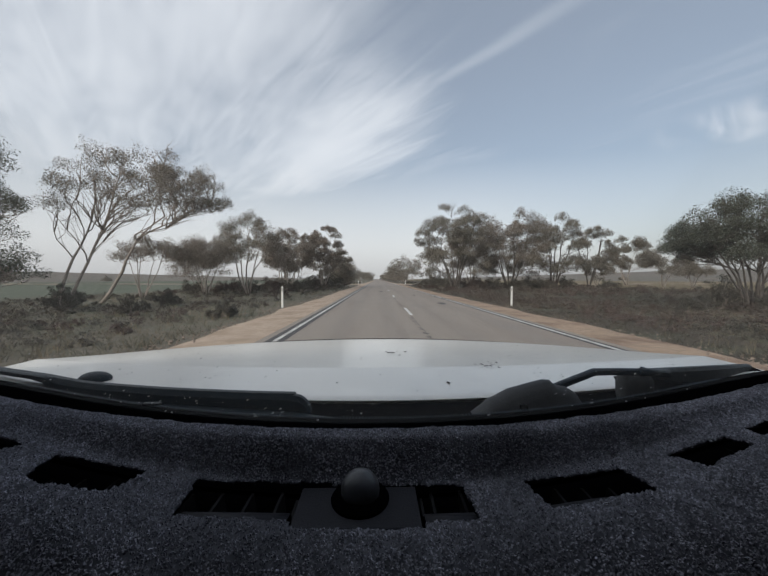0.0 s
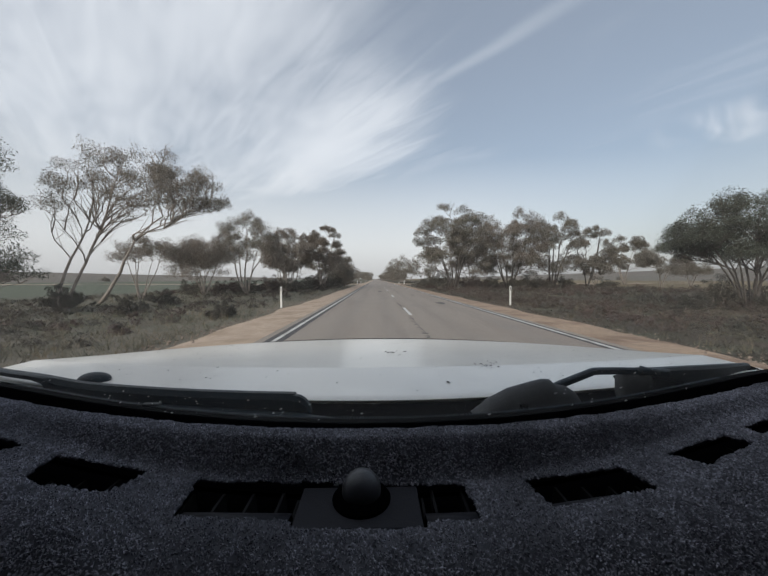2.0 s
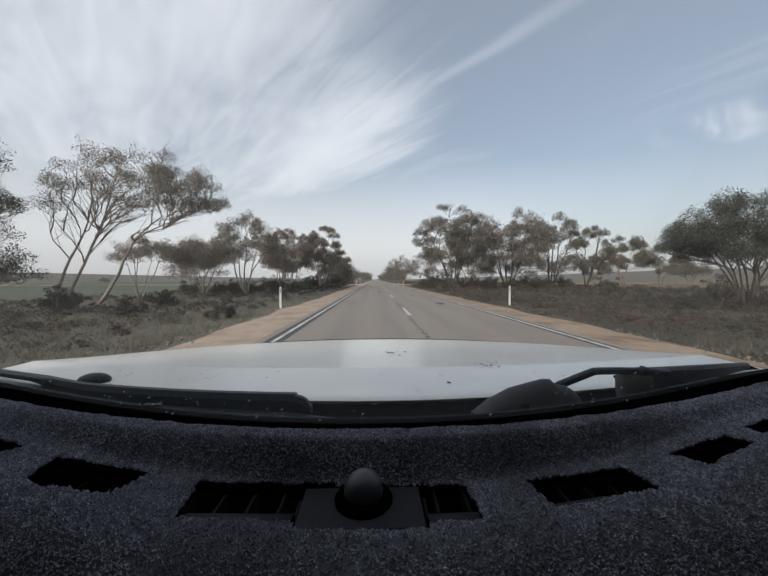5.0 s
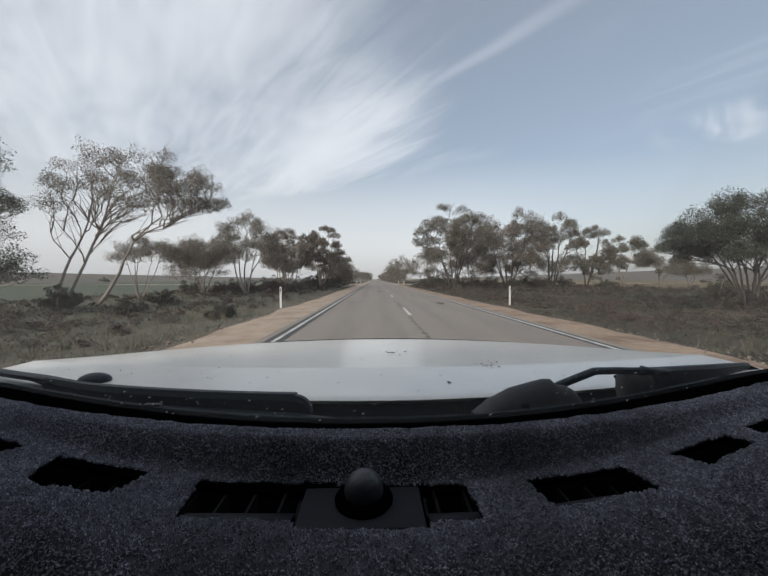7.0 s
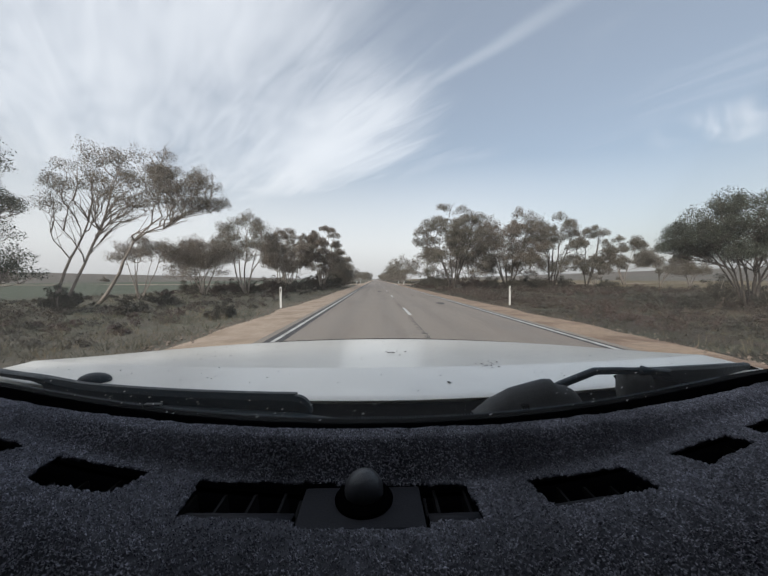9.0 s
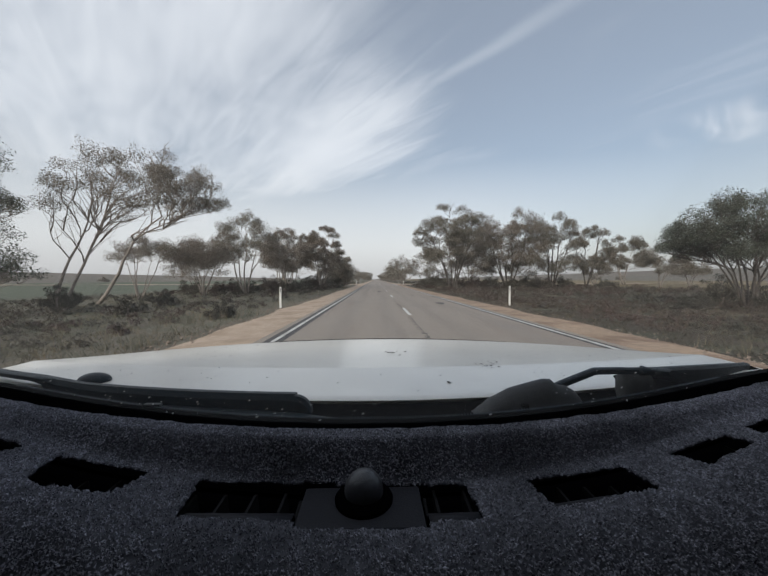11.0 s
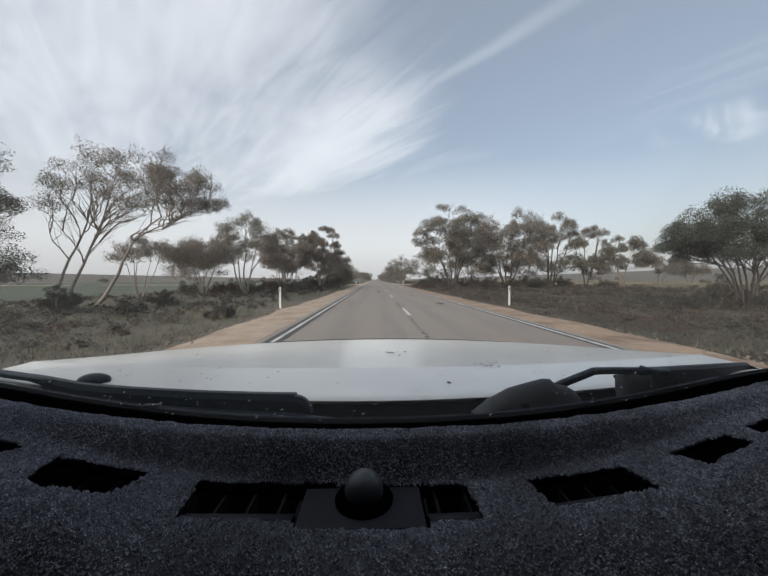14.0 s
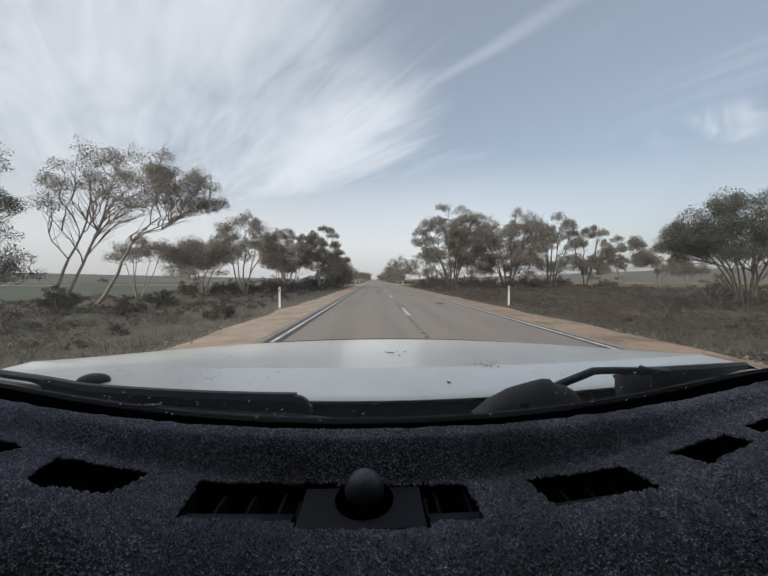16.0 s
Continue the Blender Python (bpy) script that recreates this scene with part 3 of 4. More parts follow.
def build_cowl():
    """The dark plastic panel between the bonnet and the windscreen."""
    rows = []
    for x in span(-0.84, 0.84, 57):
        a, b = seal_line(x) - 0.01, bonnet_rear(x) + 0.012
        rows.append([(x, a + (b - a) * u, EYE - 0.224 + 0.012 * math.sin(math.pi * u) + 0.012 * max(0, u - 0.8) / 0.2) for u in span(0, 1, 8)])
    cowl = strip(rows, RUBBER, "cowl_panel", car, "black plastic cowl panel")
    # a raised flap that narrows towards a rounded end, and the closed corner beyond the second wiper
    rows = []
    for x in span(-0.36, 0.105, 40):
        a = seal_line(x) + 0.012
        wide = 0.078 - 0.050 * min(1.0, max(0.0, (x + 0.13) / 0.21))
        wide *= math.sqrt(max(0.02, 1 - max(0.0, (x - 0.085) / 0.02) ** 2))
        rows.append([(x, a + wide * u, EYE - 0.2125 + 0.003 * math.sin(math.pi * u)) for u in span(0, 1, 6)] + [(x, a + wide + 0.001, EYE - 0.219)])
    strip(rows, FLAP, "cowl_flap", cowl, "smooth grey-blue cowl flap")
    rows = []
    for x in span(0.462, 0.842, 20):
        a, b = seal_line(x) + 0.004, bonnet_rear(x) + 0.055 * min(1.0, (x - 0.455) / 0.03)
        rows.append([(x, a, EYE - 0.214), (x, a + 0.3 * (b - a), EYE - 0.203), (x, b - 0.004, EYE - 0.1965), (x, b, EYE - 0.1985), (x, b + 0.001, EYE - 0.204)])
    strip(rows, RUBBER, "cowl_corner", cowl, "black cowl corner")
    # seal and the black edge of the glass
    rows = []
    for x in span(-0.86, 0.86, 70):
        s = seal_line(x)
        rows.append([(x, s + 0.010, EYE - 0.222), (x, s + 0.006, EYE - 0.186), (x, s, EYE - 0.180), (x, s - 0.012, EYE - 0.186), (x, s - 0.035, EYE - 0.212), (x, s - 0.07, EYE - 0.235)])
    seal = strip(rows, RUBBER, "windscreen_seal", car, "black ribbed rubber windscreen seal")
    part("seal_clip", box(bmesh.new(), (-0.336, 0.462, EYE - 0.1815), (-0.312, 0.470, EYE - 0.1775), 0.001), DUSTY, seal)
    v, f = [], []
    for k in range(300):
        x = -0.62 + 1.24 * k / 299
        s = seal_line(x)
        n = len(v)
        v += [(x - 0.0012, s - 0.002, EYE - 0.1805), (x + 0.0012, s - 0.002, EYE - 0.1805), (x + 0.0008, s + 0.002, EYE - 0.1793), (x - 0.0008, s + 0.002, EYE - 0.1793)]
        f.append((n, n + 1, n + 2, n + 3))
    tagged(mesh_object("seal_rib", v, f, PLASTIC, seal), kind="stuff")


def build_windscreen():
    rows = []
    for x in span(-0.84, 0.84, 41):
        s = seal_line(x)
        top = Vector((x * 0.81, 0.13 - 0.03 * x * x, EYE + 0.43))
        foot = Vector((x, s - 0.012, EYE - 0.182))
        rows.append([foot.lerp(top, u) + Vector((0, 0.05 * math.sin(math.pi * u) * (1 - x * x), 0)) for u in span(0, 1, 12)])
    glass = strip(rows, GLASS, "windscreen", car, "clear windscreen with small dried splashes")
    glass.visible_shadow = False
    rng = random.Random(15)
    v, f = [], []
    for k in range(80):
        x = rng.choice((rng.uniform(-0.55, -0.05), rng.uniform(-0.5, -0.1), rng.uniform(-0.3, 0.3), rng.uniform(0.2, 0.5)))
        u = rng.uniform(0.005, 0.05) if k % 3 else rng.uniform(0.05, 0.12)
        s = seal_line(x)
        p = Vector((x, s - 0.012, EYE - 0.182)).lerp(Vector((x * 0.81, 0.13 - 0.03 * x * x, EYE + 0.43)), u) + Vector((0, -0.004 + 0.05 * math.sin(math.pi * u) * (1 - x * x), 0))
        w, h = rng.uniform(0.0005, 0.0022), rng.uniform(0.0003, 0.0007)
        n = len(v)
        for a in range(6):
            v.append((p.x + w * math.cos(a * math.pi / 3), p.y, p.z + h * math.sin(a * math.pi / 3) + 0.3 * w * math.cos(a * math.pi / 3)))
        f.append(tuple(range(n, n + 6)))
    tagged(mesh_object("dried_splash", v, f, SPLASH, glass), "pale dried insect splashes", kind="stuff")


def ribbon(name, centre, half, high, mat, parent, label=""):
    """A bar with a rounded back along a line of points."""
    rows = []
    for k, p in enumerate(centre):
        x, y, z = p
        height = high[k] if isinstance(high, list) else high
        rows.append([(x, y - half, z - height), (x, y - half, z - height * 0.2), (x, y - half * 0.5, z), (x, y + half * 0.5, z), (x, y + half, z - height * 0.2), (x, y + half, z - height)])
    v, f = loft(rows)
    n = len(centre)
    f += [tuple(range(6))[::-1], tuple(range((n - 1) * 6, n * 6))]
    return mesh_object(name, v, f, mat, parent, label, False)


def dome(name, at, size, mat, parent, label="", power=2.0, turn=0.0):
    bm = bmesh.new()
    bmesh.ops.create_uvsphere(bm, u_segments=24, v_segments=14, radius=1.0)
    for v in bm.verts:
        r = (abs(v.co.x) ** power + abs(v.co.y) ** power + abs(v.co.z) ** power) ** (1 / power)
        v.co = v.co / r
        v.co = Vector((v.co.x * size[0], v.co.y * size[1], v.co.z * size[2]))
    bm.transform(pose(*at, 0, 0, turn))
    return part(name, bm, mat, parent, label, True)


def build_wipers():
    wiper = thing("wiper", pose(0, 0, 0), "black wiper with a flat blade", "")
    wiper.parent = car
    line = []
    for u in span(0, 1, 24):
        x = -0.80 + 0.665 * u
        line.append((x, 0.521 + 0.245 * x * x + 0.004, EYE - 0.181 - 0.006 * min(1.0, max(0.0, (x + 0.63) / 0.1))))
    ribbon("blade", line, 0.010, [0.009 + 0.037 * min(1.0, max(0.0, (p[0] + 0.63) / 0.03)) for p in line], PLASTIC, wiper)
    ribbon("blade_end", [(-0.137 + 0.030 * u, 0.524 - 0.004 * u, EYE - 0.1885 - 0.020 * u ** 3) for u in span(0, 1, 10)], 0.009, 0.04, PLASTIC, wiper)
    dome("washer_jet", (-0.558, 0.645, EYE - 0.197), (0.030, 0.02, 0.014), PLASTIC, car, "small black washer jet")

    second = thing("wiper", pose(0, 0, 0), "black wiper with a cranked arm and moulded pivot cover", "")
    second.parent = car
    # pivot cover: long moulded hump, steep at its outer end
    outline = ((0.150, 0.212), (0.160, 0.200), (0.175, 0.186), (0.205, 0.171), (0.236, 0.1635), (0.262, 0.158), (0.272, 0.159), (0.281, 0.167), (0.30, 0.171), (0.314, 0.180), (0.33, 0.208))
    rows = []
    for x, drop in outline:
        top = 0.216 - drop
        rows.append([(x, 0.485 + 0.2 * x * x + 0.024 * math.cos(a), EYE - 0.216 + top * math.sin(a) ** 0.7) for a in span(math.pi, 0, 11)])
    strip(rows, DUSTY, "pivot_cover", second, "dusty grey moulded pivot cover")
    part("clip", box(bmesh.new(), (0.212, 0.463, EYE - 0.192), (0.222, 0.470, EYE - 0.186), 0.001), RUBBER, second)
    crank = [(0.285, 0.515, EYE - 0.173), (0.30, 0.518, EYE - 0.168), (0.36, 0.525, EYE - 0.149), (0.40, 0.53, EYE - 0.150), (0.445, 0.53, EYE - 0.151), (0.50, 0.54, EYE - 0.158)]
    ribbon("arm", crank, 0.006, 0.010, PLASTIC, second)
    v, f = tube([(0.437, 0.522, EYE - 0.155), (0.505, 0.545, EYE - 0.163)], (0.0062, 0.0062), 10)
    mesh_object("arm_sleeve", v, f, PLASTIC, second, soft=True)
    part("blade_clip", box(bmesh.new(), (0.453, 0.526, EYE - 0.166), (0.459, 0.544, EYE - 0.1505), 0.002), PLASTIC, second)
    dome("pivot_post", (0.438, 0.535, EYE - 0.185), (0.026, 0.018, 0.026), DUSTY, second, power=4.0)
    line = [(0.455 + 0.37 * u, 0.535 + 0.16 * u, EYE - 0.153 - 0.036 * u) for u in span(0, 1, 14)]
    ribbon("blade", line, 0.008, [0.014 + 0.016 * math.sin(math.pi * u) for u in span(0, 1, 14)], PLASTIC, second)


build_bonnet()
build_body()
build_wheels()
build_cowl()
build_windscreen()
build_wipers()


# ---- dashboard, its mat and the ball mount ----
MAT_DROP = 0.165
VENTS = [
    ((-0.4136, 0.3324), (-0.3969, 0.3433), (-0.3653, 0.3364), (-0.3769, 0.3258), (-0.3845, 0.3087)),
    ((-0.3152, 0.2895), (-0.319, 0.3043), (-0.3207, 0.3231), (-0.3005, 0.3207), (-0.2215, 0.31), (-0.233, 0.278), (-0.301, 0.2848)),
    ((-0.1631, 0.2560), (-0.1677, 0.2984), (-0.0962, 0.2983), (-0.0319, 0.295), (0.0781, 0.2926), (0.0813, 0.2500), (0.0388, 0.2490), (0.0354, 0.2430), (-0.0635, 0.2440), (-0.0729, 0.2525)),
    ((0.1389, 0.2931), (0.2337, 0.2993), (0.2434, 0.2703), (0.2004, 0.2658), (0.1444, 0.2561)),
    ((0.2935, 0.3150), (0.3720, 0.3335), (0.3850, 0.3145), (0.3125, 0.2935)),
    ((0.4083, 0.3450), (0.4705, 0.3677), (0.4613, 0.3430), (0.4097, 0.3270)),
]

# the front edges, where the rounded lip of each vent shows
SILLS = [
    [((-0.3845, 0.3087), (-0.3769, 0.3258))],
    [((-0.3152, 0.2895), (-0.301, 0.2848)), ((-0.301, 0.2848), (-0.233, 0.278))],
    [((-0.1631, 0.2560), (-0.0729, 0.2525)), ((0.0388, 0.2490), (0.0813, 0.2500))],
    [((0.1444, 0.2561), (0.2004, 0.2658)), ((0.2004, 0.2658), (0.2434, 0.2703))],
    [((0.3125, 0.2935), (0.3850, 0.3145))],
    [((0.4097, 0.3270), (0.4613, 0.3430))],
]


def inside(x, y, poly):
    hit = False
    for (ax, ay), (bx, by) in zip(poly, poly[1:] + poly[:1]):
        if (ay > y) != (by > y) and x < ax + (y - ay) * (bx - ax) / (by - ay):
            hit = not hit
    return hit


def mat_height(x, y):
    """A rolled crest along the windscreen, a wall behind it and a lower, level top round the vents."""
    q = dash_line(x) - y
    lip = math.sqrt(max(0.0, 1 - max(0.0, 1 - q / 0.014) ** 2))
    u = min(1.0, max(0.0, (q - 0.026) / 0.026))
    deep = 0.008 + 0.026 * max(0.0, 1 - (x / 0.40) ** 2)
    z = EYE - MAT_DROP - 0.018 + 0.0255 * lip - deep * u * u * (3 - 2 * u)
    z -= 9.0 * max(0.0, q - 0.104) ** 2
    return z + 0.0016 * noise.noise((x * 45, y * 45, 1.0)) + 0.0008 * noise.noise((x * 160, y * 160, 3.0))


def build_dash():
    dash = thing("dashboard", pose(0, 0, 0), "black plastic dashboard with demister vents", "dashboard")
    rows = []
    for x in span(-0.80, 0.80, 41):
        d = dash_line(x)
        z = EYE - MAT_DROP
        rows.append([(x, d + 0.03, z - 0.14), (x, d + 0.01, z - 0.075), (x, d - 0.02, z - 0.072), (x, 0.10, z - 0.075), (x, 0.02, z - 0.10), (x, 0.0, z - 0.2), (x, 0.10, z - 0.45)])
    # near-black panel, coloured as the shaded bottom of the vents
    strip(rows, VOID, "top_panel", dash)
    for i, poly in enumerate(VENTS):
        xs, ys = [p[0] for p in poly], [p[1] for p in poly]
        lo, hi = min(xs), max(xs)
        grille = thing("vent_grille", pose(0, 0, 0), "", "")
        grille.parent = dash
        n = max(2, int((hi - lo) / 0.026))
        lean = 0.5 * (lo + hi)
        for k in range(n + 1):
            x = lo + (hi - lo) * k / n
            if abs(x + 0.012) < 0.05 and i == 2:
                continue
            z = EYE - MAT_DROP - 0.071
            v = [(x - 0.001, min(ys) - 0.005, z), (x + 0.0015, min(ys) - 0.005, z), (x + 0.0015, max(ys), z), (x - 0.001, max(ys), z)]
            v += [(a + 0.004 * (1 if lean > 0 else -1), b, c + 0.036) for a, b, c in v]
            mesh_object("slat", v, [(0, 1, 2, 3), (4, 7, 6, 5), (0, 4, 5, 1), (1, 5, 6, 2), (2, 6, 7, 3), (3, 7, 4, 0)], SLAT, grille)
        for a, b in SILLS[i]:
            a, b = Vector((*a, EYE - MAT_DROP - 0.0300)), Vector((*b, EYE - MAT_DROP - 0.0300))
            inward = Vector((a.y - b.y, b.x - a.x, 0)).normalized()
            rows = []
            for p in (a, a.lerp(b, 0.5), b):
                rows.append([p + inward * w + Vector((0, 0, h)) for w, h in ((-0.006, 0.0), (0.007, 0.0), (0.011, -0.0012), (0.0135, -0.005), (0.014, -0.03))])
            thick(strip(rows, LIP, "sill", grille, "rounded grey vent lip"), 0.002)


def build_mat():
    carpet = thing("dash_mat", pose(0, 0, EYE - MAT_DROP - 0.072), "blue-grey carpet dash mat with cut-outs over the vents", "dash mat")
    base = EYE - MAT_DROP - 0.072
    step = 0.0022
    nx = int(1.24 / step)
    qs = [0.0, 0.001, 0.0025, 0.0045, 0.007] + [0.0095 + step * k for k in range(int(0.24 / step))]
    verts, index, solid = [], {}, []
    boxes = [(min(p[0] for p in v), max(p[0] for p in v), min(p[1] for p in v), max(p[1] for p in v)) for v in VENTS]
    for i in range(nx + 1):
        x = -0.62 + step * i
        d = dash_line(x)
        for j, q in enumerate(qs):
            y = d - q
            out = y < 0.085
            if not out:
                for b, poly in zip(boxes, VENTS):
                    if b[0] <= x <= b[1] and b[2] <= y <= b[3] and inside(x, y, poly):
                        out = True
                        break
            if not out:
                index[i, j] = len(verts)
                verts.append((x, y, mat_height(x, y) - base))
    faces = []
    for i in range(nx):
        for j in range(len(qs) - 1):
            quad = [(i, j), (i, j + 1), (i + 1, j + 1), (i + 1, j)]
            if all(k in index for k in quad):
                faces.append(tuple(index[k] for k in quad))
    ob = mesh_object("backing", verts, faces, CARPET, carpet, soft=True)
    thick(ob, 0.003)
    # short pile: leaning tufts all over the backing, square to its surface
    rng = np.random.RandomState(3)
    pts, quads = np.array(verts), np.array(faces)
    a, e, c, d = (pts[quads[:, k]] for k in range(4))
    across = np.cross(c - a, d - e)
    area = np.linalg.norm(across, axis=1)
    area = np.where(np.abs(a[:, 0]) < 0.60, area, 0)
    pick = rng.choice(len(quads), 190000, p=area / area.sum())
    n = len(pick)
    u, w = rng.uniform(0, 1, (2, n, 1))
    p = (a[pick] * (1 - u) + d[pick] * u) * (1 - w) + (e[pick] * (1 - u) + c[pick] * u) * w
    up = across[pick] / np.linalg.norm(across[pick], axis=1)[:, None]
    up *= np.sign(up[:, 2:3])
    side = np.cross(up, np.array((0.0, 1.0, 0.03)))
    side /= np.linalg.norm(side, axis=1)[:, None]
    fore = np.cross(up, side)
    size = rng.uniform(0.0012, 0.0024, (n, 1))
    lean = rng.normal(0, 0.0008, (2, n, 1))
    tip = p + up * rng.uniform(0.0004, 0.0016, (n, 1)) + side * lean[0] + fore * lean[1]
    turn = rng.uniform(0, 6.28, (n, 1))
    ring = [p + size * (side * np.cos(turn + k * 2.094) + fore * np.sin(turn + k * 2.094)) - up * 0.0006 for k in range(3)]
    v = np.stack([*ring, tip], 1).reshape(-1, 3)
    b = (np.arange(n) * 4)[:, None]
    f = np.concatenate([b + [0, 1, 3], b + [1, 2, 3], b + [2, 0, 3]])
    tagged(mesh_object("carpet_surface", v, f, PILE, carpet), "speckled blue-grey carpet pile", kind="stuff")


def build_mount():
    mount = thing("ball_mount", pose(-0.0149, 0.2850, EYE - 0.192), "black rubber ball mount on a grey plate in the vent cut-out", "ball mount")
    mount.scale = (1.164, 1.164, 1.164)
    prof = [(0.0214, -0.001), (0.0218, 0.0010), (0.0206, 0.0026), (0.0178, 0.0042), (0.0150, 0.0050), (0.0110, 0.0045)]
    rows = [[(r * math.cos(a), r * math.sin(a) - 0.0065, z) for r, z in prof] for a in [2 * math.pi * k / 40 for k in range(41)]]
    v, f = loft(rows)
    mesh_object("collar", v, f, RUBBER, mount, "black rubber collar", soft=True)
    bm = bmesh.new()
    bmesh.ops.create_uvsphere(bm, u_segments=32, v_segments=20, radius=0.0146)
    bm.transform(Matrix.Translation((0, -0.0065, 0.0068)))
    part("ball", bm, BALL, mount, "worn black rubber ball", True)
    bm = box(bmesh.new(), (-0.0460, -0.0365, -0.006), (0.0430, 0.0072, 0.0), 0.0012)
    part("plate", bm, PLATE, mount, "matt grey mounting plate")
    for x in (-0.050, 0.047):
        part("bracket", box(bmesh.new(), (x - 0.0012, -0.018, -0.036), (x + 0.0012, 0.006, -0.009), 0.0005), SLAT, mount)


build_dash()
build_mat()
build_mount()


# ---- trees and scrub ----
def leaf_mesh(centres, count, spread, flat, length, rng):
    """Verts and faces of hanging pointed leaves, scattered round each centre."""
    c = np.repeat(np.array(centres), count, axis=0)
    n = len(c)
    off = rng.normal(0, 1, (n, 3))
    off *= (spread * rng.uniform(0, 1, n) ** 0.4 / np.linalg.norm(off, axis=1))[:, None]
    off[:, 2] *= flat
    p = c + off
    d = rng.normal(0, 1, (n, 3))
    d[:, 2] = d[:, 2] * 0.7 - 0.5
    d /= np.linalg.norm(d, axis=1)[:, None]
    s = np.cross(d, rng.normal(0, 1, (n, 3)))
    s /= np.linalg.norm(s, axis=1)[:, None] + 1e-9
    ln = (length * rng.uniform(0.6, 1.3, n))[:, None]
    w = ln * 0.30
    v = np.stack([p, p + d * ln * 0.45 + s * w, p + d * ln, p + d * ln * 0.5 - s * w], 1).reshape(-1, 3)
    return v, np.arange(n * 4).reshape(-1, 4)


def curve(a, b, bow, rng, n=6, jitter=0.03):
    """Points from a to b that rise first and then lean out."""
    a, b = np.array(a), np.array(b)
    size = np.linalg.norm(b - a)
    sway = rng.normal(0, jitter * size, (2, 3))
    pts = []
    for u in np.linspace(0, 1, n):
        p = a + (b - a) * np.array([u ** (1 + bow), u ** (1 + bow), u ** (1 - 0.25 * bow)])
        p = p + sway[0] * math.sin(math.pi * u) + 0.6 * sway[1] * math.sin(2 * math.pi * u) + rng.normal(0, 0.12 * jitter * size, 3) * (0 < u < 1)
        pts.append(p)
    return pts


